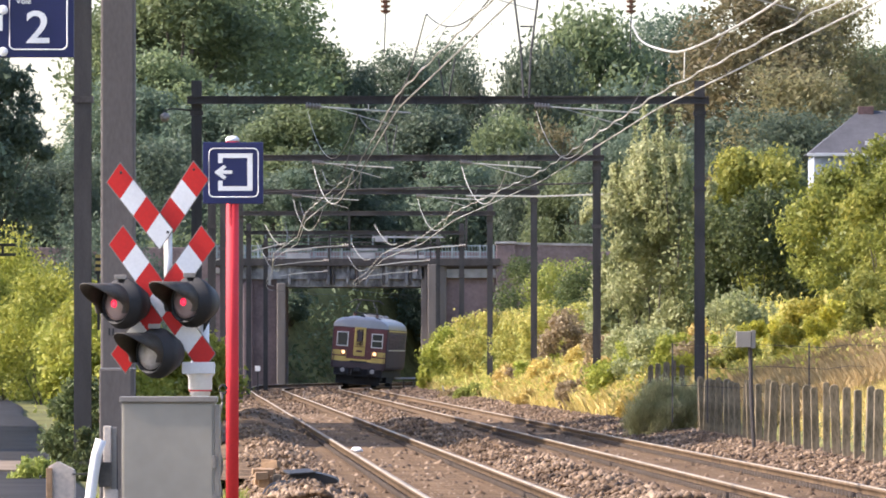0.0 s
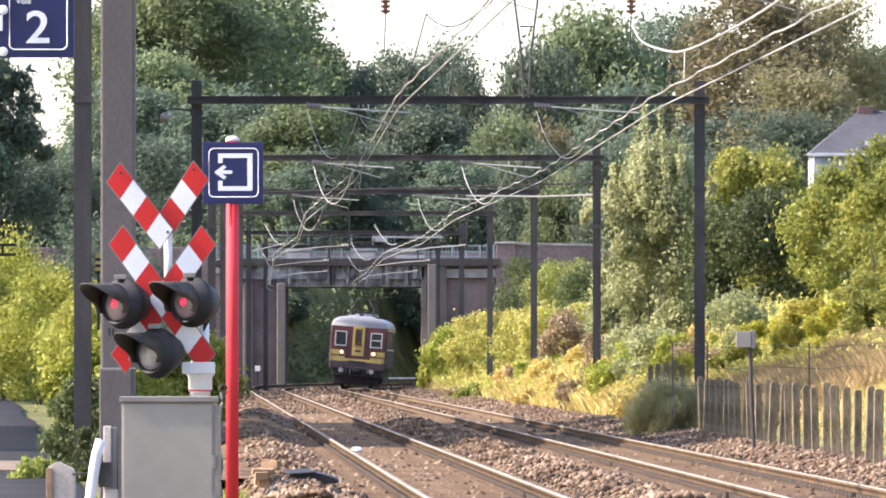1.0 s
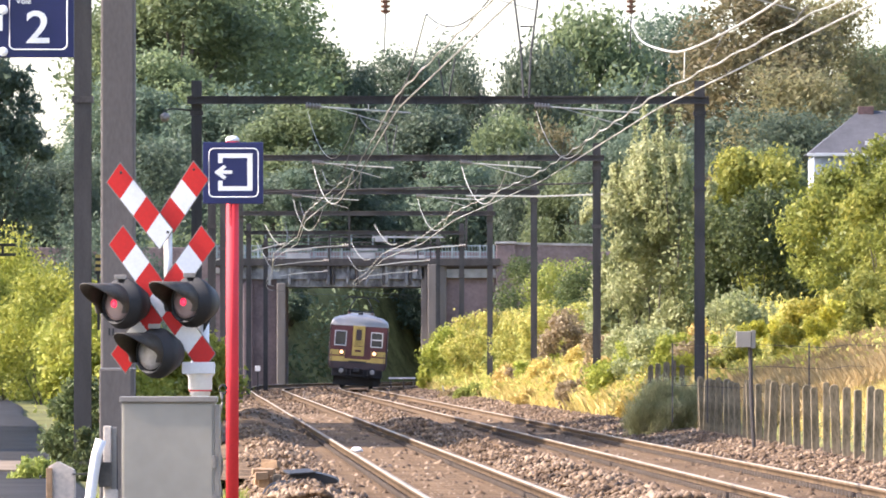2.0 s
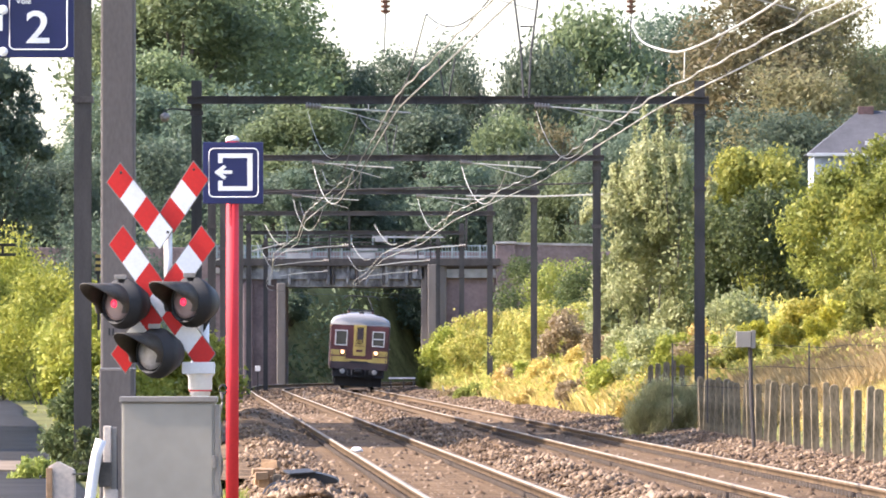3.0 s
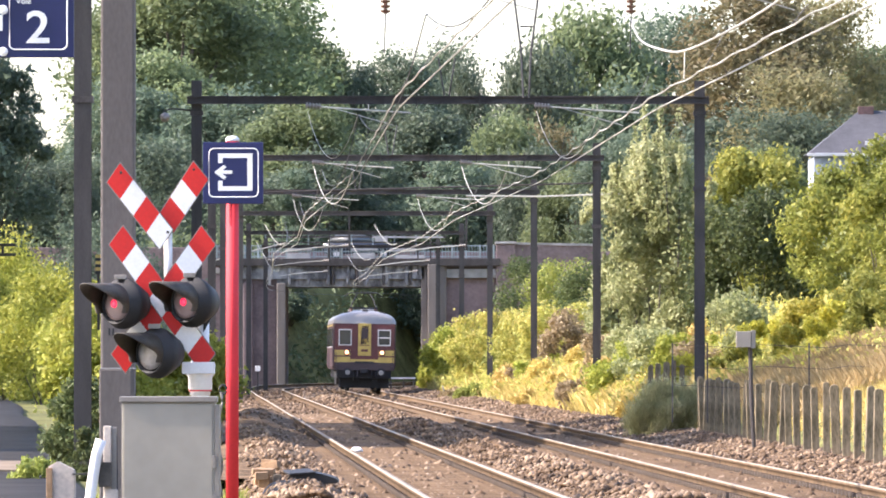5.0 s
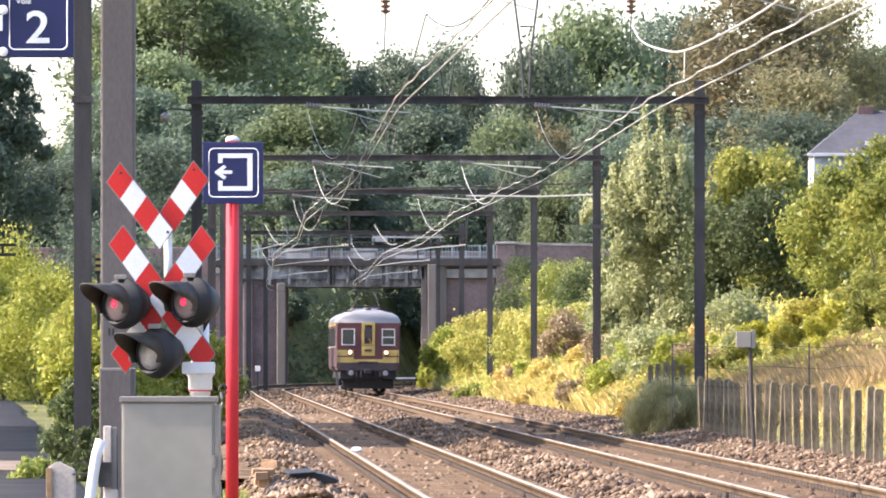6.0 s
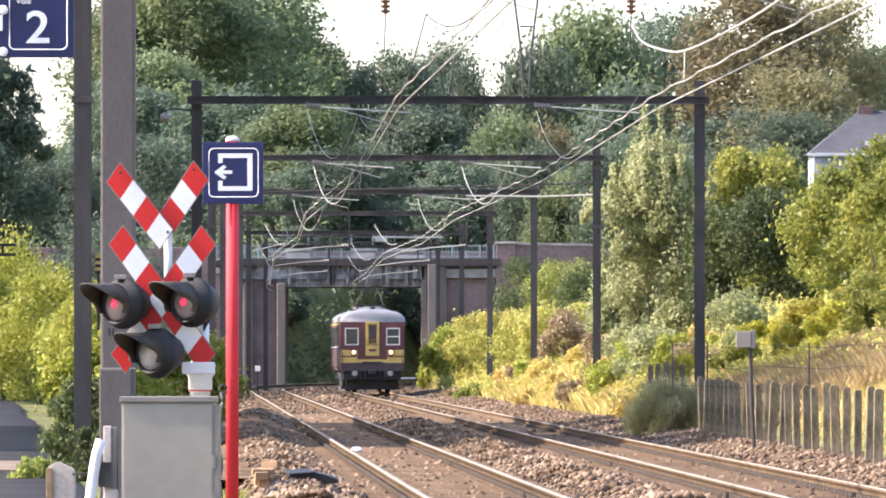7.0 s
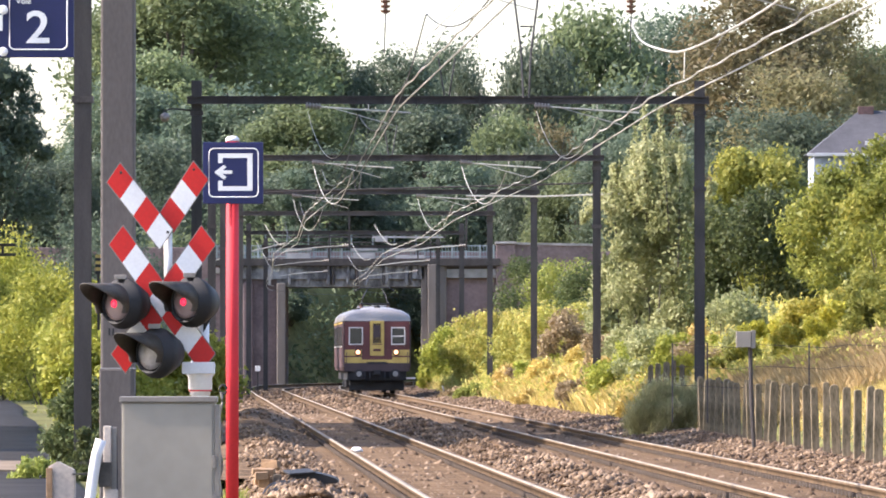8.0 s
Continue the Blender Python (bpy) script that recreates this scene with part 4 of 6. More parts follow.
# ---- crossing barrier hardware ----
def barrier_bits():
    y = 62.5
    t = thing("barrier_support", "white and grey barrier support with a black band", "barrier")
    bm = bmesh.new()
    tube(bm, [(-2.642, y - 0.1, -0.3), (-2.608, y - 0.1, 0.4), (-2.579, y - 0.1, 0.618), (-2.550, y - 0.1, 0.805), (-2.517, y - 0.1, 0.917)], 0.04, 12)
    part("arm_end", bm, M["white_paint"], t, "white curved arm end", True)
    part("upright", boxed(-2.504, -2.446, y, y + 0.08, -0.3, 1.018, 0.008), M["dirty_white"], t)
    part("upright", boxed(-2.442, -2.408, y + 0.02, y + 0.09, -0.3, 1.009, 0.006), M["cabinet_trim"], t)
    part("band", boxed(-2.538, -2.442, y - 0.06, y - 0.002, 0.568, 0.751, 0.004), M["visor"], t)
    part("cross_piece", boxed(-2.500, -2.400, y - 0.01, y + 0.1, 0.476, 0.551, 0.008), M["dirty_white"], t)
    part("tie_rod", tube(bmesh.new(), [(-2.413, y + 0.05, 0.951), (-2.408, y + 0.05, 0.534)], 0.012), M["under"], t)
    p = thing("bollard", "white capped wooden bollard at the lane's edge", "bollard")
    yb = 68.0
    bm = bmesh.new()
    f = 1 / 220.0
    prism(bm, [(side(u, 1 / f), rise(v, 1 / f)) for u, v in ((86, 1040), (134, 1040), (134, 832), (104, 816), (86, 826))], yb, yb + 0.22)
    bmesh.ops.bevel(bm, geom=bm.edges[:], offset=0.008, segments=2, affect="EDGES")
    part("post", bm, M["dirty_white"], p)
    part("side_strip", boxed(-3.182, -3.132, yb - 0.02, yb - 0.002, -0.3, 0.635, 0.004), M["wood"], p, "bare wood strip")
    part("handle", tube(bmesh.new(), [(-2.973, yb - 0.03, 0.585), (-2.800, yb - 0.03, 0.589), (-2.764, yb - 0.03, 0.598)], 0.008), M["black"], p)


barrier_bits()


# ---- fence of weathered posts, wire fence, post with a box ----
def post_mesh(seed, w, h):
    rng = random.Random(seed)
    bm = bmesh.new()
    pr = [(-w / 2, -0.4), (w / 2, -0.4), (w / 2 * rng.uniform(0.9, 1.05), h - w * 0.3), (w * 0.32, h - w * 0.06), (0.0, h + w * 0.03), (-w * 0.32, h - w * 0.05), (-w / 2 * rng.uniform(0.9, 1.05), h - w * 0.3)]
    prism(bm, pr, -w * 0.4, w * 0.4)
    bmesh.ops.bevel(bm, geom=bm.edges[:], offset=0.008, segments=1, affect="EDGES")
    return mesh_of("post", bm, M["wood_post"])


def post_fence():
    t = thing("post_fence", "row of grey weathered round-topped fence posts beside the track", "fence")
    shapes = [post_mesh(k, 0.115 + 0.012 * (k % 3), 1.0 + 0.03 * (k % 4)) for k in range(7)]
    rng = random.Random(4)
    y = 112.0
    k = 0
    while y < 176:
        ob = new("post", shapes[k % 7])
        ob.parent = t
        x = beside(y, 2.72 + 0.0085 * (y - 122))
        ob.matrix_basis = pose(x + rng.uniform(-0.02, 0.02), y, 0.03, rng.uniform(-2, 2), rng.uniform(-2.5, 2.5), rng.uniform(-6, 6))
        y += 2.35 + rng.uniform(-0.35, 0.35) if y < 166 else 1.2
        k += 1
    for j in range(5):
        ob = new("post", shapes[j])
        ob.parent = t
        y = 184 + j * 3.2
        ob.matrix_basis = pose(4.633 + j * 0.19, 190 + j * 0.4, 0.35, 0, rng.uniform(-2, 2), 0)
    # end of the fence row in tree shade, the shade put into bark colour
    t2 = thing("timber_stack", "upright posts beside the mast foot, coloured dark for shade", "timber")
    for j in range(3):
        part("timber", boxed(5.690 + j * 0.17, 5.690 + j * 0.17 + 0.155, 177 + j * 0.1, 177.2 + j * 0.1, -0.3, 1.018 - 0.02 * j, 0.01), M["bark"], t2)
    b = thing("trackside_box", "grey box on a leaning steel post behind the fence", "box")
    part("post", tube(bmesh.new(), [(5.229, 142.5, 0.0), (5.181, 142.5, 0.873), (5.162, 142.5, 1.778)], 0.036, 8), M["rust_steel"], b)
    part("box", boxed(4.924, 5.171, 142.3, 142.5, 1.682, 1.949, 0.008), M["cabinet_trim"], b, "grey box")
    part("cover", boxed(5.176, 5.248, 142.32, 142.55, 1.663, 1.968, 0.006), M["cabinet_trim"], b)
    w = thing("wire_fence", "sagging rusty wire fence along the dry grass", "fence")
    for u in (1190, 1252, 1432, 1580):
        x = side(u, 95.0)
        part("post", boxed(x - 0.014, x + 0.014, 157.9, 157.94, 0.3, 1.783, 0.004), M["rust_steel"], w)
    for z in (1.75, 1.35, 1.0):
        part("strand", tube(bmesh.new(), [(side(1190 + 39 * k, 95), 157.88, z - 0.02 * (k % 4) + 0.0) for k in range(11)], 0.005, 5), M["rust_steel"], w)
    c = thing("trackside_plate", "small pale plate fixed to a mast foot", "plate")
    part("plate", boxed(4.203, 4.375, 234.6, 234.7, 0.811, 1.077, 0.004), M["coping"], c)
    # small lamp arm on the left mast of the second gantry
    a = thing("mast_lamp", "small lamp on a curved arm from the mast", "lamp")
    part("arm", tube(bmesh.new(), [(-5.388, 181.9, 6.809), (-5.813, 181.9, 6.846), (-6.019, 181.9, 6.785)], 0.02, 6), M["steel"], a)
    part("globe", lathe(bmesh.new(), [(0.02, 0.1), (0.09, 0.06), (0.11, 0), (0.08, -0.07), (0.02, -0.1)], Matrix.Translation((-5.971, 181.9, 6.663)), 14), M["porcelain"], a, "pale lamp globe", True)


post_fence()


# ---- clutter by the track ----
def clutter():
    y = 103.0
    t = thing("wood_offcuts", "small pile of split timber offcuts on the ballast", "timber")
    rng = random.Random(8)
    for k in range(9):
        x = side(470 + rng.uniform(-18, 18) * (1 - 0.07 * k), 148)
        z = -0.02 + 0.06 * (k // 2)
        l, w = rng.uniform(0.12, 0.26), rng.uniform(0.05, 0.09)
        part("offcut", boxed(-l / 2, l / 2, -w / 2, w / 2, 0, w, 0.006, Matrix.Translation((x, y + rng.uniform(-0.4, 0.4), z)) @ pose(0, 0, 0, rng.uniform(-15, 15), rng.uniform(-12, 12), rng.uniform(-28, 28))), M["wood"], t)
    part("offcut", boxed(-2.243, -2.098, y - 0.2, y, -0.06, 0.12, 0.01), M["wood"], t)
    part("offcut", boxed(-2.06, -1.96, y - 0.3, y - 0.1, -0.06, 0.10, 0.01), M["bark"], t, "dark old sleeper end")
    s = thing("cable_trough_cover", "broken black plastic cable trough cover on the stones", "trough cover")
    bm = prism(bmesh.new(), [(-1.87, -0.10), (-1.88, 0.06), (-1.81, 0.115), (-1.60, 0.135), (-1.44, 0.105), (-1.28, 0.055), (-1.26, 0.0), (-1.44, -0.01), (-1.60, -0.03), (-1.66, -0.10)], y - 0.75, y + 0.5)
    bmesh.ops.bevel(bm, geom=bm.edges[:], offset=0.012, segments=2, affect="EDGES")
    part("shell", bm, M["sheet"], s, "black plastic shell")
    bm = boxed(-0.16, 0.16, -0.32, 0.32, -0.012, 0.012, 0.006, Matrix.Translation((-1.74, y - 0.5, 0.135)) @ pose(0, 0, 0, 3, -4, 8))
    part("flap", bm, M["black"], s, "scuffed grey flap")
    c = thing("loose_cables", "tangle of thin black cables on the stones", "cable")
    rng = random.Random(15)
    for k in range(5):
        x0, x1 = -1.86 + 0.02 * k, -2.12 + 0.04 * k
        pts = [(x0 + (x1 - x0) * f + 0.015 * math.sin(7 * f + k), y - 0.7 - 3.2 * f, 0.02 - 0.10 * f + 0.06 * math.sin(math.pi * f)) for f in [i / 9 for i in range(10)]]
        part("cable", tube(bmesh.new(), pts, rng.uniform(0.006, 0.010), 6), M["black"], c)
    p = thing("pale_litter", "crumpled pale litter lying between the rails", "litter")
    bm = bmesh.new()
    bmesh.ops.create_icosphere(bm, subdivisions=2, radius=0.12, matrix=Matrix.Translation((-1.526, 149, -0.12)) @ Matrix.Diagonal((1, 2.0, 0.45, 1)))
    for q in bm.verts:
        q.co += noise.noise_vector(q.co * 11) * 0.04
    part("litter", bm, M["white_paint"], p)
    m = thing("kilometre_marker", "small white square marker beside the far track", "marker")
    part("plate", boxed(-9.222, -8.972, 416, 416.05, 0.808, 1.058, 0.01), M["white_paint"], m)
    part("stake", boxed(-9.111, -9.056, 416.05, 416.1, -0.4, 1.002), M["steel"], m)
    h = thing("guard_rail", "pale steel rail beside the far end of the track", "rail")
    part("bar", boxed(-2.824, -1.441, 441, 441.06, 0.354, 0.442, 0.01), M["frame"], h)
    for u in (692, 714, 732):
        part("stake", boxed(side(u - 1, 34), side(u + 1, 34), 441.06, 441.12, -0.45, 0.412), M["steel"], h)


clutter()


def lane_signs():
    y = 200.0  # 75 to the metre
    t = thing("hazard_marker", "small yellow and black striped marker on a thin post", "marker")
    part("post", boxed(-8.16, -8.10, y, y + 0.05, -0.4, 3.9), M["steel"], t)
    for k in range(6):
        part("stripe", boxed(-8.20, -8.06, y - 0.03, y - 0.002, 3.48 + k * 0.075, 3.555 + k * 0.075), M["yellow" if k % 2 else "black"], t)
    t = thing("steel_bracket", "dark steel bracket on a post above the hedge", "bracket")
    part("post", boxed(-10.75, -10.62, y, y + 0.1, -0.4, 4.5), M["steel"], t)
    for z in (4.16, 3.93):
        part("arm", boxed(-10.70, -10.08, y - 0.05, y + 0.02, z - 0.035, z + 0.035, 0.01), M["steel"], t)
    part("tie", boxed(-10.42, -10.36, y - 0.04, y + 0.01, 3.9, 4.18), M["steel"], t)


lane_signs()


# ---- heaps of loose ballast on the left shoulder ----
HEAPS = ((-4.75, 217, 0.75, 5.0, 0.42), (-4.2, 186, 0.75, 5.0, 0.42), (-2.75, 136, 0.5, 7.0, 0.22), (-3.5, 158, 0.45, 5.0, 0.16))


def heap_z(x, y):
    return sum(h * math.exp(-((x - hx) / a) ** 2 - ((y - hy) / b) ** 2) for hx, hy, a, b, h in HEAPS)


def ballast_heaps():
    for hx, hy, a, b, h in HEAPS:
        nx, ny = 20, 24
        v = []
        for j in range(ny):
            for i in range(nx):
                x, y = hx + (i / (nx - 1) - 0.5) * 4 * a, hy + (j / (ny - 1) - 0.5) * 4 * b
                v.append((x, y, heap_z(x, y) - 0.14 - 0.1 * smooth(1.2, 2.0, max(abs(x - hx) / a, abs(y - hy) / b)) + 0.03 * noise.noise(Vector((x * 4, y * 1.5, 0.7)))))
        f = [(j * nx + i, j * nx + i + 1, (j + 1) * nx + i + 1, (j + 1) * nx + i) for j in range(ny - 1) for i in range(nx - 1)]
        tagged(new("ballast_heap", facets("ballast_heap", np.array(v), np.array(f), M["ballast"])), "loose heap of brown ballast beside the track", "ballast heap", "ballast heaps", kind="stuff")


ballast_heaps()


# ---- ballast stones ----
def stones():
    rng = np.random.default_rng(5)
    n = 66000
    y = 92 + 340 * rng.random(n) ** 2.3
    q = rng.uniform(-6.9, 3.2, n)
    keep = np.ones(n, bool)
    for c in (0.0, -SPACING):
        keep &= ~((np.abs(q - c) > 0.62) & (np.abs(q - c) < 0.92))
        keep &= ~((np.abs(q - c) < 1.25) & (rng.random(n) > 0.28))
    y, q = y[keep], q[keep]
    n = len(y)
    x = np.array([beside(a, b) for a, b in zip(y, q)])
    top = np.interp(q, [-6.95, -6.5, -6.1, -5.6, -2.85, -2.4, -1.85, -1.4, 1.4, 2.0, 2.7, 3.2], [-0.5, -0.10, -0.04, -0.17, -0.17, -0.05, -0.05, -0.17, -0.17, -0.15, -0.02, 0.0])
    s = np.clip(rng.lognormal(-3.6, 0.45, n), 0.012, 0.07) * (1 + (y - 92) / 800)
    # loose heaps between the tracks and on the left shoulder
    heap = 0.05 * np.exp(-((q + 2.1) / 0.6) ** 2) + 0.10 * np.exp(-((q + 6.3) / 0.5) ** 2)
    mound = np.array([heap_z(a, b) for a, b in zip(x, y)])
    z = np.maximum(top + heap * (0.5 + 0.5 * np.sin(y * 0.7)), np.where(mound > 0.03, mound - 0.14, -1.0)) + s * 0.2
    base = np.array([(1, 0, 0), (0, 1, 0), (-1, 0, 0), (0, -1, 0), (0, 0, 0.8), (0, 0, -0.8)], float)
    v = base[None] * s[:, None, None] * rng.uniform(0.6, 1.4, (n, 6, 1))
    a = rng.uniform(0, 6.28, n)
    c, si = np.cos(a), np.sin(a)
    vx = v[:, :, 0] * c[:, None] - v[:, :, 1] * si[:, None]
    vy = v[:, :, 0] * si[:, None] + v[:, :, 1] * c[:, None]
    v = np.stack([vx + x[:, None], vy + y[:, None], v[:, :, 2] + z[:, None]], 2).reshape(-1, 3)
    f = np.array([(0, 1, 4), (1, 2, 4), (2, 3, 4), (3, 0, 4), (1, 0, 5), (2, 1, 5), (3, 2, 5), (0, 3, 5)])
    f = (f[None] + 6 * np.arange(n)[:, None, None]).reshape(-1, 3)
    m = leaf_mat("brown_stone", (0.028, 0.018, 0.011), (0.145, 0.096, 0.06), (0.40, 0.295, 0.205), 0.0, 0.1)
    m.node_tree.nodes["Principled BSDF"].inputs["Specular IOR Level"].default_value = 0.1
    tagged(new("ballast_stones", facets("ballast_stones", v, f, m)), "loose brown and grey ballast stones", "stones", kind="stuff")


stones()


# ---- vegetation ----
def on_ground(x, y, sink=0.1):
    return Matrix.Translation((x, y, ground_z(x, y) - sink))


def far_woods():
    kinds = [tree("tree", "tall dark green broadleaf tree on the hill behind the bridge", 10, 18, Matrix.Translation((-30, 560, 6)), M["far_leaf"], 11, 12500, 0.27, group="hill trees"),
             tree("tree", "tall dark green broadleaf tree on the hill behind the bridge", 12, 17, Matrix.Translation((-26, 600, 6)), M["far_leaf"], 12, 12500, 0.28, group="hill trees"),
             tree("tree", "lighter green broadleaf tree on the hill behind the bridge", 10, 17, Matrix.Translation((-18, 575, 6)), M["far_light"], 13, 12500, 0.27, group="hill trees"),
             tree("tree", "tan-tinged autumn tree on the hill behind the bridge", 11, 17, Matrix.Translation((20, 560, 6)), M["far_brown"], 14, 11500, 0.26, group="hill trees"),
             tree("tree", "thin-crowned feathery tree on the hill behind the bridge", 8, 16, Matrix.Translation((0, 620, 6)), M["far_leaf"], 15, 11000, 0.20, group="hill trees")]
    used = set()

    def put(k, x, y, top, wide, turn):
        g = ground_z(x, y)
        base_w, base_h = ((10, 18), (12, 17), (10, 17), (11, 17), (8, 16))[k]
        f = max((top - g) / base_h, 0.8 * wide / base_w)
        g = top - f * base_h
        m = Matrix.Translation((x, y, g - 0.2)) @ pose(0, 0, 0, 0, 0, turn) @ Matrix.Diagonal((wide / base_w, wide / base_w, f, 1))
        if k not in used:
            used.add(k)
            kinds[k].matrix_world = m
            return
        copy_thing(kinds[k], Matrix.Identity(4)).matrix_basis = m
    # kind, east, distance, top, width, turn
    # back-left trees take the lighter leaf kind, their sunlight put into the colour
    back_row = ((2, -18.7, 590, 29.1, 15.4, 20), (2, -21.6, 640, 29.7, 13.5, 70), (2, -14.6, 620, 29.3, 15.1, 130), (2, -11.3, 640, 27.4, 9.9, 200), (1, -8.0, 650, 24.1, 10.0, 250),
                (4, -4.2, 640, 25.2, 9.5, 10), (4, -1.1, 660, 26.6, 10.8, 90), (4, 2.2, 650, 25.0, 6.3, 300), (1, 7.0, 600, 24.0, 9.8, 160), (2, 10.8, 610, 26.6, 12.4, 220),
                (1, 16.0, 620, 27.1, 11.6, 280), (3, 20.4, 560, 26.2, 14.6, 40), (3, 25.9, 575, 26.1, 11.2, 140), (2, 31.5, 620, 24.5, 7.6, 240), (3, 22.5, 530, 19.6, 12.1, 310))
    ridge_row = ((0, -14.0, 545, 19.0, 11.5, 15), (2, -9.1, 540, 17.0, 8.8, 60), (1, -5.4, 560, 18.0, 10.0, 100), (0, -0.9, 570, 17.5, 11.1, 145), (2, 4.2, 545, 17.6, 8.0, 190),
                (3, 7.0, 550, 17.7, 7.6, 235), (0, 11.1, 560, 18.0, 10.9, 280), (1, 14.8, 545, 17.2, 11.5, 325), (0, 18.6, 530, 16.8, 10.8, 33), (1, 22.7, 520, 16.1, 10.2, 77),
                (1, -17.1, 530, 17.1, 11.2, 111), (0, -20.2, 560, 18.4, 10.0, 155), (2, -19.2, 570, 23.2, 11.1, 199))
    middle_row = ((1, -10.4, 515, 13.2, 9.2, 211), (0, -7.0, 512, 12.8, 8.3, 222), (1, -3.2, 514, 12.5, 8.4, 233), (0, 0.5, 510, 12.8, 8.3, 244), (1, 4.0, 512, 12.5, 8.3, 255),
                (0, 7.7, 508, 12.7, 8.3, 266), (1, 11.3, 505, 12.3, 8.2, 277), (2, 7.4, 492, 14.0, 6.0, 25), (0, 9.8, 488, 13.3, 6.7, 75), (1, 12.0, 490, 13.6, 7.2, 125),
                (3, 14.6, 495, 14.1, 6.8, 165), (1, 5.2, 496, 12.5, 6.1, 205), (0, 16.9, 500, 14.6, 6.9, 245), (2, 19.7, 505, 15.0, 7.0, 285))
    low_row = ((0, -26.3, 560, 12.8, 8.2, 12), (2, -29.4, 640, 17.6, 6.2, 48), (1, -30.6, 600, 14.8, 7.8, 90), (0, -23.0, 545, 15.0, 6.2, 130), (0, -5.9, 690, 19.5, 8.4, 170),
                (1, -3.1, 720, 17.4, 11.7, 33), (0, -10.9, 730, 16.2, 11.9, 66), (1, -5.8, 600, 10.8, 7.8, 66), (1, -7.9, 640, 8.0, 13.5, 20), (0, -3.7, 660, 8.6, 14.0, 66),
                (0, -22.6, 500, 13.4, 6.4, 20), (1, -20.0, 506, 13.6, 6.2, 140), (0, -25.0, 503, 14.0, 6.4, 250))
    for r in back_row:
        put(*r)
    for n, (k, x, y, top, wide, turn) in enumerate(ridge_row + middle_row):
        put(k, x, y, top + 1.9 * math.sin(2.4 * n), wide, turn)
    for r in low_row:
        put(*r)


far_woods()


def undergrowth():
    """Low bushes that cover the hill behind the bridge."""
    rng = np.random.default_rng(77)
    lobes = []
    for k in range(900):
        x, y = rng.uniform(-45, 55), 478 + 190 * rng.random() ** 1.3
        if abs(x - right_x(min(y, 520.0)) + 2.1) < 5.5 and y < 560:
            continue
        r = rng.uniform(0.9, 2.2)
        lobes.append((x, y, ground_z(x, y) + r * 0.5, r, 1.0))
    for k in range(160):
        x, y = rng.uniform(9, 30), rng.uniform(300, 470)
        r = rng.uniform(0.7, 1.6)
        lobes.append((x, y, ground_z(x, y) + r * 0.4, r, 1.0))
    p, d = crown_points(rng, lobes, 120000)
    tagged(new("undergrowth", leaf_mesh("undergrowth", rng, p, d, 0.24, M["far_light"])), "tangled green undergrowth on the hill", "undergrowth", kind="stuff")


undergrowth()


def near_left():
    for k, (x, y, w, h) in enumerate(((-13.9, 160, 9.5, 19), (-14.1, 169, 10, 20), (-14.6, 178, 10, 21), (-15.4, 188, 10, 21), (-16.2, 199, 10, 21), (-16.6, 209, 9, 20))):
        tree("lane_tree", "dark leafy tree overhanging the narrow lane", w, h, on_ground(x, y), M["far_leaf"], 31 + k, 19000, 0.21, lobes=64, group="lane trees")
    # all but the first are unseen, added left of view to shade the train
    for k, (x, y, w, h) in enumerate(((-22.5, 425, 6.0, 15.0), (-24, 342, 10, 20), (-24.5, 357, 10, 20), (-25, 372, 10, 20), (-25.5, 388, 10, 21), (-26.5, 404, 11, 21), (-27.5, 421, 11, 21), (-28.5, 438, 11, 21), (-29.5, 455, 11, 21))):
        tree("bank_tree", "tall tree in the mostly unseen bank row added for shade", w, h, on_ground(x, y), M["far_leaf"], 331 + k, 7500 if k else 15000, 0.32 if k else 0.20, lobes=40, group="bank trees")
    # hedge along the lane
    for k, (x, y, w, h) in enumerate(((-8.7, 214, 2.6, 4.3), (-17.8, 345, 4.8, 5.8), (-19.4, 380, 6.0, 6.3), (-8.0, 205, 3.0, 3.6), (-6.6, 212, 3.0, 2.7), (-21.5, 392, 6, 6.5), (-10.4, 250, 3.4, 4.3), (-15.6, 335, 5, 5.7), (-12, 300, 4, 4.6), (-8.0, 196, 2.4, 2.6))):
        shrub("hedge_shrub", "sunlit yellow-green hedge shrub along the lane", w, h, on_ground(x, y, 0.15), M["hedge"], 40 + k, 6500, 0.13, "lane hedge", "shrub", up=0.0)
    # first two: shade round the mast's foot is put into the dark leaf colour
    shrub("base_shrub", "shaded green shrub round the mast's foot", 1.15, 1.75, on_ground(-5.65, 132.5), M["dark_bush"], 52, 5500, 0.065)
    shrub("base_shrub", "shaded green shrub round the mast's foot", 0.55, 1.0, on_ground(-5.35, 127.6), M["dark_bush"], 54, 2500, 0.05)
    shrub("base_shrub", "shaded green shrub round the mast's foot", 0.9, 0.55, on_ground(-5.9, 123), M["weed"], 53, 2200, 0.05)
    for k, (x, y, w, h) in enumerate(((-10.2, 300, 3.4, 3), (-12.2, 380, 4, 4.5), (-15, 420, 6, 6.5), (-17, 430, 6, 7), (-15.0, 455, 4, 5.5), (-19, 445, 8, 7), (-8.9, 488, 3.2, 5.5), (-8.4, 502, 3.2, 6.5), (-9.5, 520, 4, 7))):
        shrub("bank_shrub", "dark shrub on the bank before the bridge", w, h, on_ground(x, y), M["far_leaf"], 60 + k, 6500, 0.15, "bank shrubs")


near_left()


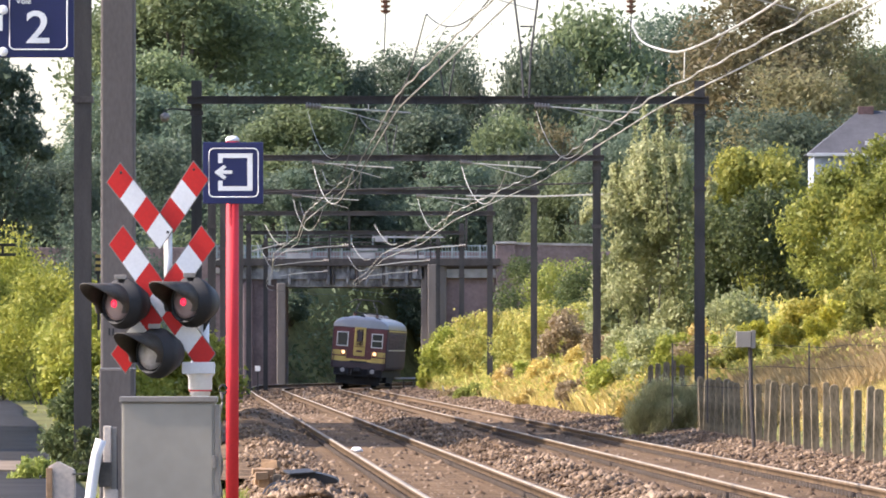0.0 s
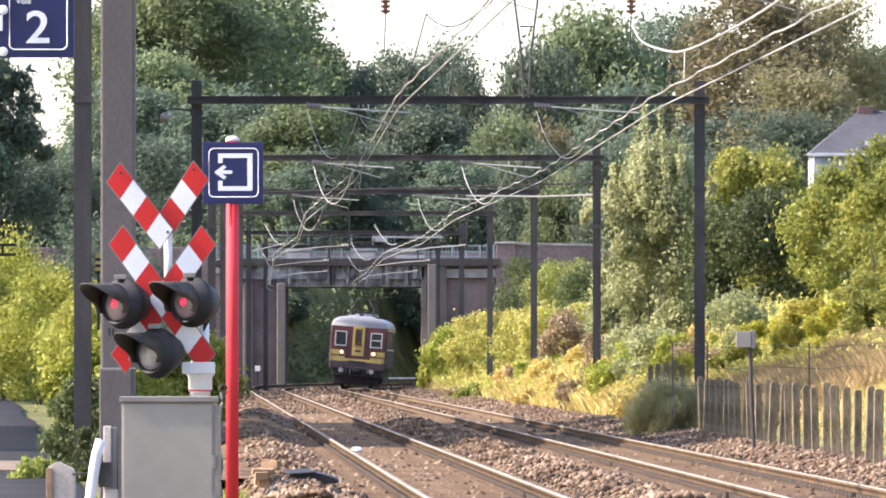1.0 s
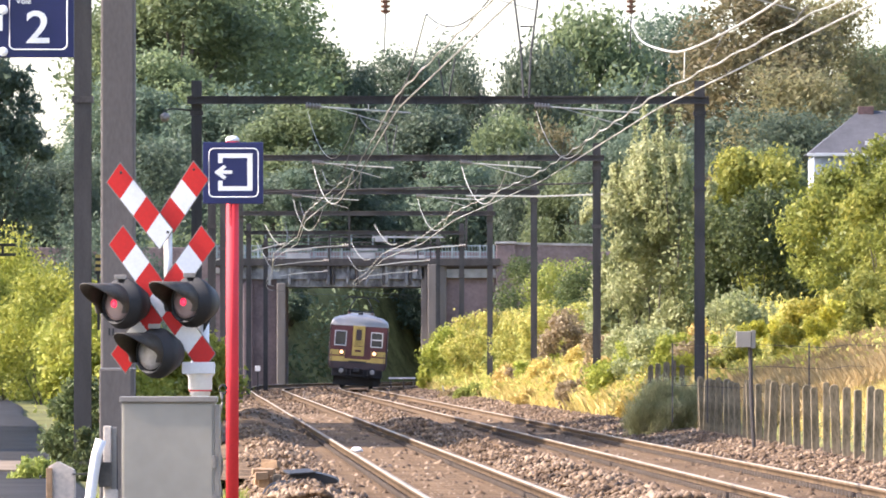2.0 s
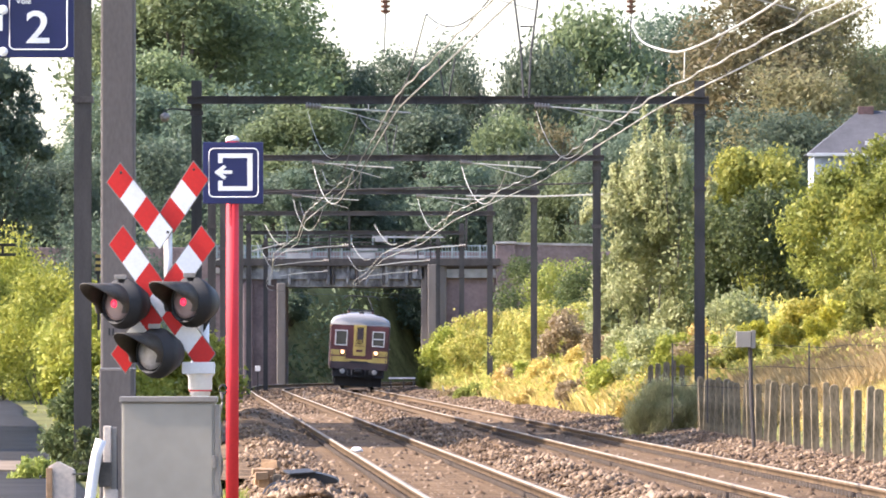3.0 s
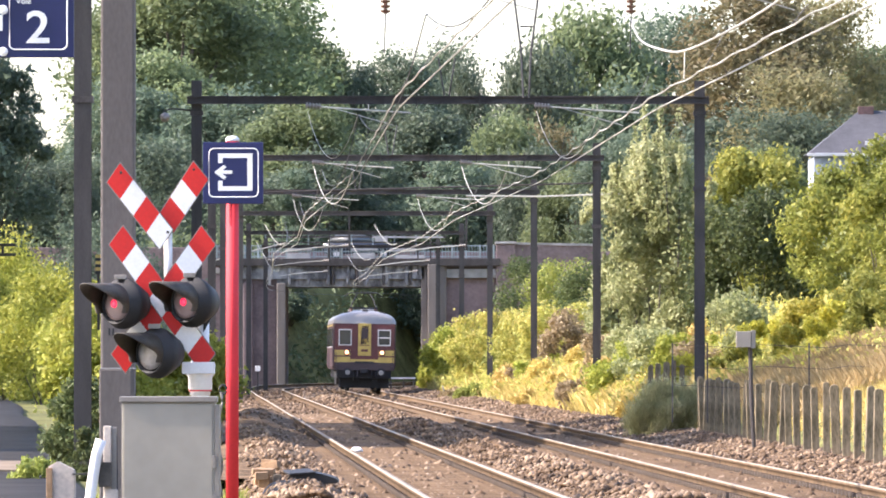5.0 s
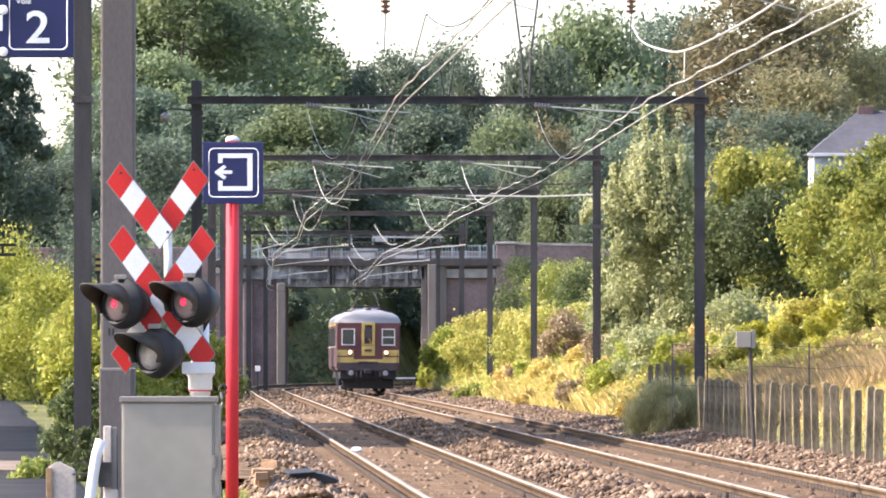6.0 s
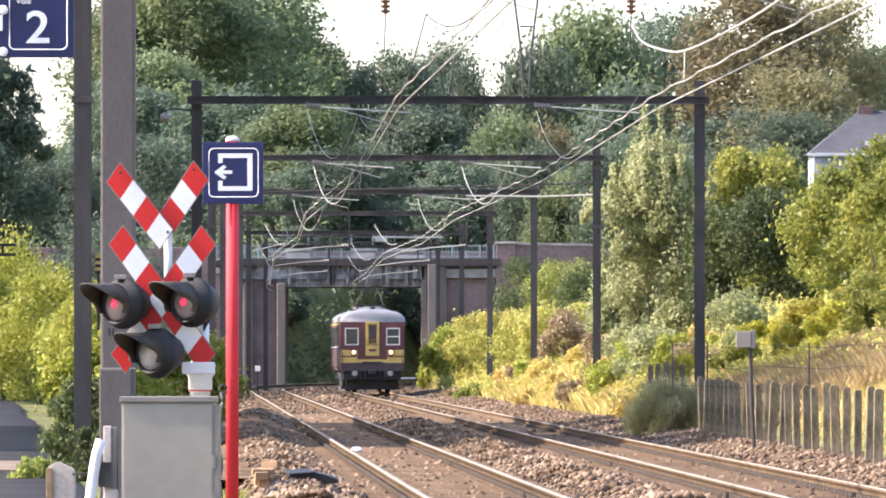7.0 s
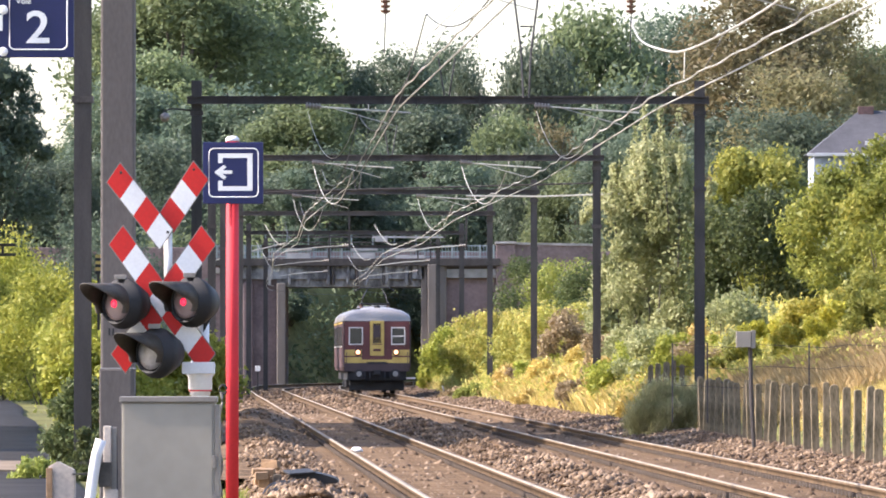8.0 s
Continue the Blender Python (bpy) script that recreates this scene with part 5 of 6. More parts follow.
def right_bank():
    shrub("willow_shrub", "tall pale green shrub with upright silvery shoots", 3.5, 7.3, on_ground(6.25, 250), M["pale"], 70, 20000, 0.115, lobes=52, shoots=36, taper=0.5)
    shrub("willow_shrub", "tall pale green shrub with upright silvery shoots", 2.2, 4.6, on_ground(5.5, 256), M["pale"], 71, 8000, 0.12, shoots=10, taper=0.6)
    shrub("broad_shrub", "dark green rounded shrub with golden top", 3.8, 6.1, on_ground(9.586, 262), M["olive"], 72, 13000, 0.13, lobes=30)
    shrub("broad_shrub", "dark green rounded shrub with golden top", 3.2, 5.3, on_ground(8.679, 268), M["olive"], 73, 8000, 0.13)
    shrub("broad_shrub", "tall olive shrub below the house", 3.4, 4.5, on_ground(11.444, 238), M["olive"], 74, 12000, 0.12)
    # dark leaves here imitate the shade below the golden-topped shrubs
    shrub("broad_shrub", "tall olive shrub below the house", 4.4, 4.3, on_ground(9.3, 246), M["dark_bush"], 75, 13000, 0.12)
    shrub("broad_shrub", "tall olive shrub below the house", 3.0, 5.2, on_ground(11.985, 228), M["olive"], 76, 9000, 0.12)
    shrub("weed_clump", "pale upright weeds before the shrubs", 1.7, 2.1, on_ground(7.306, 208), M["pale"], 77, 4000, 0.08, shoots=20)
    shrub("shaded_shrub", "soft grey-green mound of long grass by the mast", 2.1, 1.55, on_ground(4.85, 178.5), M["mound"], 78, 13000, 0.026, lobes=60, up=2.5, long=9.0)
    for k, (x, y, w, h) in enumerate(((7.1, 195, 2.2, 1.0), (8.06, 190, 2.4, 1.1), (8.88, 186, 2.2, 1.2), (9.54, 182, 2.2, 1.2), (8.15, 205, 2.4, 1.2), (9.15, 200, 2.4, 1.3), (10.01, 196, 2.4, 1.4))):
        shrub("golden_weeds", "golden flowering weeds on the bank", w, h, on_ground(x, y), M["gold"] if k % 3 else M["olive"], 80 + k, 3800, 0.075, "golden weeds", up=0.5)
    upper = (('hedge', 0.4, 375, 2.6, 2.7), ('slope_mix', 1.33, 355, 2.6, 2.9), ('slope_mix', 2.29, 340, 2.6, 2.8), ('slope_mix', 3.22, 320, 2.6, 2.8), ('slope_mix', 3.88, 305, 2.6, 2.5), ('russet', 4.18, 290, 2.0, 2.2),
             ('slope_mix', 5.02, 300, 2.6, 2.3), ('hedge', 4.65, 228, 1.6, 1.6), ('dark_bush', 4.11, 395, 4.0, 4.0), ('weed', 5.47, 380, 4.0, 3.8), ('dark_bush', 6.09, 350, 3.4, 3.4), ('russet', 0.36, 335, 1.0, 0.9))
    lower = (('straw', 2.42, 300, 1.3, 1.0), ('straw', 2.61, 268, 1.0, 0.8), ('russet', 3.78, 240, 1.2, 1.0), ('straw', 4.6, 205, 1.0, 0.7), ('pale', 5.43, 275, 2.2, 2.6), ('pale', 5.37, 220, 2.0, 1.7),
             ('hedge', 5.96, 215, 1.5, 1.3), ('straw', 3.51, 262, 1.1, 0.8), ('weed', 0.98, 320, 1.1, 1.2), ('russet', 4.69, 255, 1.2, 1.5), ('hedge', -0.51, 400, 1.5, 1.6), ('weed', -0.25, 420, 1.6, 2.2))
    for k, (c, x, y, w, h) in enumerate(upper + lower):
        name, label = {"hedge": ("bank_shrub", "sunlit yellow-green shrub on the cutting's slope"), "slope_mix": ("bank_shrub", "sunlit pale yellow shrub on the cutting's slope"), "gold": ("golden_shrub", "golden yellow shrub on the cutting's slope"), "russet": ("bramble", "russet brown bramble on the cutting's slope"), "dark_bush": ("dark_shrub", "dark green shrub high on the slope"), "olive": ("olive_shrub", "olive green shrub on the cutting's slope"), "weed": ("green_bush", "soft green bush on the cutting's slope"), "pale": ("pale_shrub", "pale green leafy shrub on the slope"), "straw": ("straw_tuft", "dry straw tuft on the slope")}[c]
        shrub(name, label, w, h, on_ground(x, y), M[c], 100 + k, 4200, 0.10 * (y / 300) ** 0.5, "slope plants")
    rng = random.Random(21)
    kinds = ("hedge", "straw", "weed", "russet", "straw", "gold", "straw", "gold")
    for k in range(48):
        c = kinds[k % 8]
        y = 196 + 175 * rng.random()
        q = rng.uniform(3.8, 7.5)
        w = rng.uniform(0.7, 1.5)
        shrub("slope_weeds", "tangled %s weeds on the cutting's slope" % {"hedge": "yellow-green", "gold": "golden", "weed": "green", "russet": "russet", "straw": "straw-coloured", "olive": "olive"}[c], w, w * rng.uniform(0.6, 0.95), on_ground(beside(y, q), y), M[c], 400 + k, 1500, 0.075, "slope weeds", "weeds", lobes=14)
    # a dead pale stalk
    d = thing("dead_stalk", "broken pale dead stalk at the ballast's edge", "stalk")
    part("stem", tube(bmesh.new(), [(0.136, 340, -0.2), (0.068, 340, 0.05), (-0.023, 340, 0.35)], 0.03, 5), M["coping"], d)


right_bank()


def slope_cover():
    """A tangle of weeds that clothes the cutting's slope."""
    rng = np.random.default_rng(91)
    lobes = []
    for k in range(1500):
        y, q = 186 + 210 * rng.random(), 3.5 + 6.0 * rng.random() ** 1.2
        x = beside(y, q)
        r = rng.uniform(0.18, 0.45) * (0.7 + 0.1 * q)
        lobes.append((x, y, ground_z(x, y) + r * 0.35, r, 0.9))
    for k in range(260):
        y, q = 165 + 60 * rng.random(), 5.2 + 5.0 * rng.random()
        x = beside(y, q)
        r = rng.uniform(0.25, 0.5)
        lobes.append((x, y, ground_z(x, y) + r * 0.4, r, 0.9))
    p, d = crown_points(rng, lobes, 130000)
    tagged(new("slope_plants", leaf_mesh("slope_plants", rng, p, d, 0.085, M["slope_mix"], up=0.6)), "tangled yellow and green plants on the cutting's slope", "plants", kind="stuff")


slope_cover()


def blades(name, label, count, y0, y1, q0, q1, h, material, seed, w=0.02, clump=0.25):
    """Grass and weeds in tufts, each blade a bent strip."""
    rng = np.random.default_rng(seed)
    tufts = count // 14
    ty = y0 + (y1 - y0) * rng.random(tufts)
    tq = q0 + (q1 - q0) * rng.random(tufts)
    i = np.repeat(np.arange(tufts), 14)
    y = ty[i] + rng.normal(0, clump, len(i))
    q = tq[i] + rng.normal(0, clump * 0.6, len(i))
    x = np.array([right_x(v) for v in y]) + q
    z = np.array([ground_z(a, b) for a, b in zip(x, y)]) - 0.03
    n = len(i)
    hh = h * rng.uniform(0.45, 1.2, n)
    a = rng.uniform(0, math.pi, n)
    side = np.stack([np.cos(a), np.sin(a), np.zeros(n)], 1) * (w * rng.uniform(0.6, 1.4, n))[:, None]
    lean = np.stack([rng.normal(0, 0.22, n), rng.normal(0, 0.22, n), np.ones(n)], 1) * hh[:, None]
    p = np.stack([x, y, z], 1)
    v = np.stack([p - side, p + side, p + lean * 0.6 + side * 0.8, p + lean + lean * np.array([0.25, 0.25, -0.1])], 1).reshape(-1, 3)
    tagged(new(name, facets(name, v, np.arange(4 * n).reshape(-1, 4), material)), label, "grass", kind="stuff")


blades("dry_grass", "dry straw-coloured grass on the sunny slope", 44000, 168, 400, 3.4, 8.0, 0.34, M["straw"], 201, 0.012)
blades("straw_bank", "tall sunlit golden straw on the foot of the slope", 34000, 190, 300, 3.3, 5.6, 0.5, M["straw"], 205, 0.014)
blades("green_grass", "green weeds among the dry grass", 40000, 168, 420, 3.5, 14.0, 0.3, M["weed"], 202, 0.016)
blades("meadow_grass", "dry grass behind the post fence", 42000, 112, 200, 3.6, 9.0, 0.22, M["straw"], 203, 0.009)
blades("ballast_tuft", "green and yellow weeds growing in the ballast", 900, 108, 116, -6.75, -6.25, 0.2, M["weed"], 206, 0.01)
blades("tall_dry_grass", "tall brown dry grass behind the fence", 26000, 156, 184, 3.9, 7.2, 0.48, M["dry"], 207, 0.006)
blades("verge_grass", "yellow-green weeds along the lane and ballast", 9000, 95, 260, -8.3, -6.8, 0.18, M["weed"], 204, 0.016)


# ---- the train ----
def railcar():
    """Front at y = 0, body towards +y, rail head at z = 0."""
    t = thing("electric_railcar", "maroon electric railcar with yellow bands and silver roof", "train")
    L, W, WF = 23.7, 1.39, 1.37
    bm = bmesh.new()

    def ring(y, w, lo, hi, lean):
        return [bm.verts.new((x, y + lean * (z - 1.2), z)) for x, z in ((-w + 0.06, lo), (-w, lo + 0.15), (-w, hi - 0.1), (-w + 0.03, hi), (w - 0.03, hi), (w, hi - 0.1), (w, lo + 0.15), (w - 0.06, lo))]
    rs = [ring(0.0, WF * 0.98, 0.95, 2.96, 0.05), ring(0.06, WF, 0.93, 3.0, 0.05), ring(0.9, W, 0.93, 3.02, 0.0), ring(L - 0.9, W, 0.93, 3.02, 0.0), ring(L, WF, 0.95, 2.96, 0.0)]
    for u, v in zip(rs, rs[1:]):
        for k in range(8):
            bm.faces.new((u[k], v[k], v[(k + 1) % 8], u[(k + 1) % 8]))
    bm.faces.new(rs[0])
    bm.faces.new(rs[-1][::-1])
    bmesh.ops.recalc_face_normals(bm, faces=bm.faces[:])
    body = part("body", bm, M["maroon_side"], t, "maroon body shell coloured darker for shade")
    # domed roof
    bm = bmesh.new()
    rows = []
    for y, w, h in ((0.10, WF * 0.97, 0.34), (0.16, WF, 0.44), (0.6, WF + 0.01, 0.54), (1.4, W, 0.58), (L - 1.4, W, 0.58), (L - 0.2, WF, 0.42), (L, WF * 0.95, 0.3)):
        rows.append([bm.verts.new((w * math.cos(math.pi * k / 16) * (1.0 if k in (0, 16) else 1.0), y, 2.97 + h * math.sin(math.pi * k / 16) ** 0.72)) for k in range(17)])
    for u, v in zip(rows, rows[1:]):
        for k in range(16):
            bm.faces.new((u[k], u[k + 1], v[k + 1], v[k]))
    bm.faces.new(rows[0][::-1])
    bm.faces.new(rows[-1])
    bmesh.ops.recalc_face_normals(bm, faces=bm.faces[:])
    part("roof", bm, M["roof"], t, "silver domed roof", True)

    def front(name, x0, x1, z0, z1, proud, material, parent, label="", bevel=0.006):
        y = 0.05 * ((z0 + z1) / 2 - 1.2)
        return part(name, boxed(x0, x1, y - proud, y + 0.06, z0, z1, bevel), M[material], parent, label)
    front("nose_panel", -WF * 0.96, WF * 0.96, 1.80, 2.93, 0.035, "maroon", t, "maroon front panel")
    front("head_panel", -0.62, 0.62, 2.90, 3.17, -0.04, "maroon", t, "maroon panel over the door")
    front("skirt", -WF * 0.96, WF * 0.96, 0.92, 1.26, 0.03, "skirt", t, "grey lower skirt")
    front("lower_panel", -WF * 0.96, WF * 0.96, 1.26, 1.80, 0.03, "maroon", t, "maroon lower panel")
    # yellow bands
    for s in (-1, 1):
        a, b = sorted((s * 0.62, s * WF * 0.96))
        front("yellow_band", a, b, 1.26, 1.80, 0.05, "yellow", t, "yellow warning band")
        front("dark_stripe", a, b, 1.50, 1.56, 0.056, "maroon", t)
        a, b = sorted((s * 0.40, s * WF * 0.965))
        front("upper_band", a, b, 2.84, 2.92, 0.05, "yellow", t, "thin yellow upper band")
        # windows
        a, b = sorted((s * 0.575, s * 1.15))
        w = front("window", a + 0.04, b - 0.04, 2.03, 2.69, 0.06, "pane", t, "dark cab window")
        for x0, x1, z0, z1 in ((a, b, 2.675, 2.72), (a, b, 2.0, 2.045), (a, a + 0.045, 2.0, 2.7), (b - 0.045, b, 2.0, 2.7)):
            front("frame", x0, x1, z0, z1, 0.08, "frame", w, "pale metal frame")
        if s > 0:
            front("glazing_bar", a + 0.05, b - 0.05, 2.33, 2.38, 0.075, "frame", w)
        # lamp
        y = 0.05 * 0.5 - 0.06
        mt = Matrix.Translation((s * 0.775, y, 1.70)) @ pose(0, 0, 0, 90, 0, 0)
        lamp = part("headlight", lathe(bmesh.new(), [(0.14, -0.05), (0.14, 0.03), (0.10, 0.05), (0.09, 0.02)], mt, 20), M["under"], t, "round headlight")
        part("lens", lathe(bmesh.new(), [(0.088, 0.02), (0.088, 0.05), (0.045, 0.065), (0.005, 0.07)], mt, 20), M["headlight"], lamp, "glowing warm lens", True)
        # buffer
        buf = part("buffer", lathe(bmesh.new(), [(0.09, -0.1), (0.09, 0.35), (0.12, 0.37), (0.19, 0.40), (0.19, 0.44), (0.02, 0.46)], Matrix.Translation((s * 0.74, 0.0, 0.82)) @ pose(0, 0, 0, 90, 0, 0), 16), M["under"], t)
        part("buffer_face", lathe(bmesh.new(), [(0.11, 0.462), (0.10, 0.47), (0.01, 0.472)], Matrix.Translation((s * 0.74, 0.0, 0.82)) @ pose(0, 0, 0, 90, 0, 0), 14), M["coping"], buf, "worn pale buffer face")
    front("centre_band", -0.62, 0.62, 1.27, 1.40, 0.05, "yellow", t, "yellow warning band")
    front("lower_plate", -0.42, 0.42, 1.22, 1.31, 0.06, "under", t)
    # gangway door
    door = front("door", -0.285, 0.285, 1.56, 2.98, 0.09, "yellow", t, "yellow gangway door")
    front("door_panel", -0.18, 0.18, 2.06, 2.88, 0.10, "skirt", door, "grey inset door panel")
    front("door_window", -0.13, 0.13, 2.30, 2.80, 0.105, "skirt", door)
    front("number_bar", -0.15, 0.15, 1.74, 1.84, 0.10, "maroon", door, "dark number bar")
    front("kick_line", -0.22, 0.22, 2.0, 2.03, 0.10, "maroon", door)
    # sides
    for s in (-1, 1):
        for k in range(11):
            y = 2.0 + k * 1.85
            x0, x1 = sorted((s * (W - 0.02), s * (W + 0.02)))
            w = part("side_window", boxed(x0, x1, y, y + 1.25, 1.95, 2.75, 0.01), M["pane"], t)
            part("frame", boxed(x0 * 0.999, x1 * 1.004 if s > 0 else x1, y - 0.05, y + 1.3, 1.9, 1.96), M["frame"], w)
        x0, x1 = sorted((s * (W - 0.01), s * (W + 0.012)))
        part("side_band", boxed(x0, x1, 0.95, L - 1, 2.86, 2.93), M["yellow"], t)
        part("gutter", boxed(x0, x1 + 0.0, 0.95, L - 1, 2.96, 3.0), M["roof"], t)
        part("grab_rail", tube(bmesh.new(), [(s * 1.22, -0.06, 1.0), (s * 1.25, -0.1, 1.3), (s * 1.25, -0.05, 1.7)], 0.016, 6), M["skirt"], t)
    # underframe
    part("underframe", boxed(-1.2, 1.2, 0.1, L - 0.1, 0.55, 0.98, 0.03), M["under"], t)
    part("equipment_box", boxed(-1.15, 1.15, 7.5, 15.5, 0.25, 0.6, 0.03), M["under"], t)
    part("snow_plough", boxed(-1.1, 1.1, 0.6, 0.8, 0.14, 0.6, 0.03), M["under"], t)
    part("coupler", boxed(-0.16, 0.16, -0.35, 0.3, 0.78, 0.98, 0.03), M["under"], t)
    for x in (-0.5, -0.3, 0.32, 0.52):
        part("hose", tube(bmesh.new(), [(x, -0.02, 0.9), (x, -0.12, 0.65), (x + 0.04, -0.08, 0.45)], 0.03, 6), M["under"], t)
    wheelsets = []
    for yb in (3.4, 20.3):
        bogie = part("bogie", boxed(-1.05, 1.05, yb - 1.8, yb + 1.8, 0.35, 0.62, 0.04), M["under"], t)
        for d in (-1.25, 1.25):
            bm = bmesh.new()
            lathe(bm, [(0.08, -0.8), (0.08, -0.78), (0.46, -0.78), (0.46, -0.66), (0.49, -0.65), (0.49, -0.62), (0.08, -0.61), (0.08, 0.61), (0.49, 0.62), (0.49, 0.65), (0.46, 0.66), (0.46, 0.78), (0.08, 0.78), (0.08, 0.8)], pose(0, 0, 0, 0, 90, 0), 24)
            ax = part("wheelset", bm, M["under"], t)
            ax.location = (0, yb + d, 0.47)
            wheelsets.append((ax, yb + d))
    # roof fittings and pantograph
    for x in (-0.74, 0.74):
        part("roof_horn", tube(bmesh.new(), [(x - 0.18, 0.9, 3.42), (x, 0.8, 3.48), (x + 0.2, 0.9, 3.42)], 0.035, 6), M["under"], t)
    part("roof_lamp", lathe(bmesh.new(), [(0.12, 0), (0.12, 0.1), (0.05, 0.14)], Matrix.Translation((0.02, 0.75, 3.48)), 12), M["under"], t)
    py = 5.0
    pan = part("pantograph", boxed(-0.62, 0.62, py - 0.8, py + 0.8, 3.66, 3.72, 0.01), M["under"], t, "half-raised pantograph")
    for x in (-0.55, 0.55):
        for y in (-0.7, 0.7):
            bm = bmesh.new()
            insulator(bm, (x, py + y, 3.46), (x, py + y, 3.68), 0.08, 4)
            part("insulator", bm, M["brown_porcelain"], pan)
        part("lower_arm", tube(bmesh.new(), [(x, py - 0.6, 3.72), (x * 0.85, py + 1.1, 4.0)], 0.025, 6), M["under"], pan)
        part("lower_arm", tube(bmesh.new(), [(x, py + 0.6, 3.72), (x * 0.85, py - 1.1, 4.0)], 0.025, 6), M["under"], pan)
        part("upper_arm", tube(bmesh.new(), [(x * 0.85, py + 1.1, 4.0), (x * 0.55, py, 4.3)], 0.02, 6), M["under"], pan)
        part("upper_arm", tube(bmesh.new(), [(x * 0.85, py - 1.1, 4.0), (x * 0.55, py, 4.3)], 0.02, 6), M["under"], pan)
    for y in (-0.15, 0.15):
        part("collector_bow", tube(bmesh.new(), [(-0.85, py + y, 4.2), (-0.62, py + y, 4.36), (0.62, py + y, 4.36), (0.85, py + y, 4.2)], 0.03, 6), M["under"], pan)
    for y, x in ((9, 0.3), (14, -0.2), (18, 0.2)):
        part("roof_vent", boxed(x - 0.35, x + 0.35, y, y + 1.2, 3.4, 3.66, 0.04), M["roof"], t)
    return t, wheelsets


train, wheelsets = railcar()


# ---- a car on the bridge ----
def estate_car():
    """Nose at +x, tyres on z = 0."""
    t = thing("car", "dark blue-grey hatchback car driving over the bridge", "car")
    bm = bmesh.new()
    prism(bm, [(-2.05, 0.35), (2.1, 0.32), (2.15, 0.62), (1.95, 0.82), (0.95, 0.98), (-1.95, 1.0), (-2.1, 0.75)], -0.84, 0.84)
    bmesh.ops.bevel(bm, geom=bm.edges[:], offset=0.07, segments=2, affect="EDGES")
    part("body", bm, M["car_paint"], t, "dark blue-grey painted body", True)
    bm = bmesh.new()
    prism(bm, [(-1.85, 0.98), (1.0, 0.96), (0.25, 1.40), (-1.3, 1.42)], -0.72, 0.72)
    bmesh.ops.bevel(bm, geom=bm.edges[:], offset=0.05, segments=2, affect="EDGES")
    part("glasshouse", bm, M["car_glass"], t, "pale reflecting windows", True)
    part("roof", boxed(-1.25, 0.2, -0.68, 0.68, 1.40, 1.46, 0.025), M["car_paint"], t)
    for s in (-1, 1):
        part("pillar", boxed(-0.5, -0.42, s * 0.73 - 0.02, s * 0.73 + 0.02, 0.98, 1.42), M["car_paint"], t)
        part("headlight", boxed(1.98, 2.12, s * 0.62 - 0.16, s * 0.62 + 0.16, 0.62, 0.76, 0.03), M["frame"], t)
    ws = []
    for x in (-1.3, 1.32):
        for s in (-1, 1):
            w = part("wheel", lathe(bmesh.new(), [(0.2, -0.1), (0.31, -0.1), (0.32, -0.06), (0.32, 0.06), (0.31, 0.1), (0.2, 0.1)], pose(0, 0, 0, 90, 0, 0), 20), M["tyre"], t)
            w.location = (x, s * 0.74, 0.32)
            part("rim", lathe(bmesh.new(), [(0.19, -0.105), (0.18, -0.11), (0.05, -0.115), (0.05, 0.115), (0.18, 0.11), (0.19, 0.105)], pose(0, 0, 0, 90, 0, 0), 12), M["frame"], w)
            ws.append(w)
    return t, ws


car, car_wheels = estate_car()


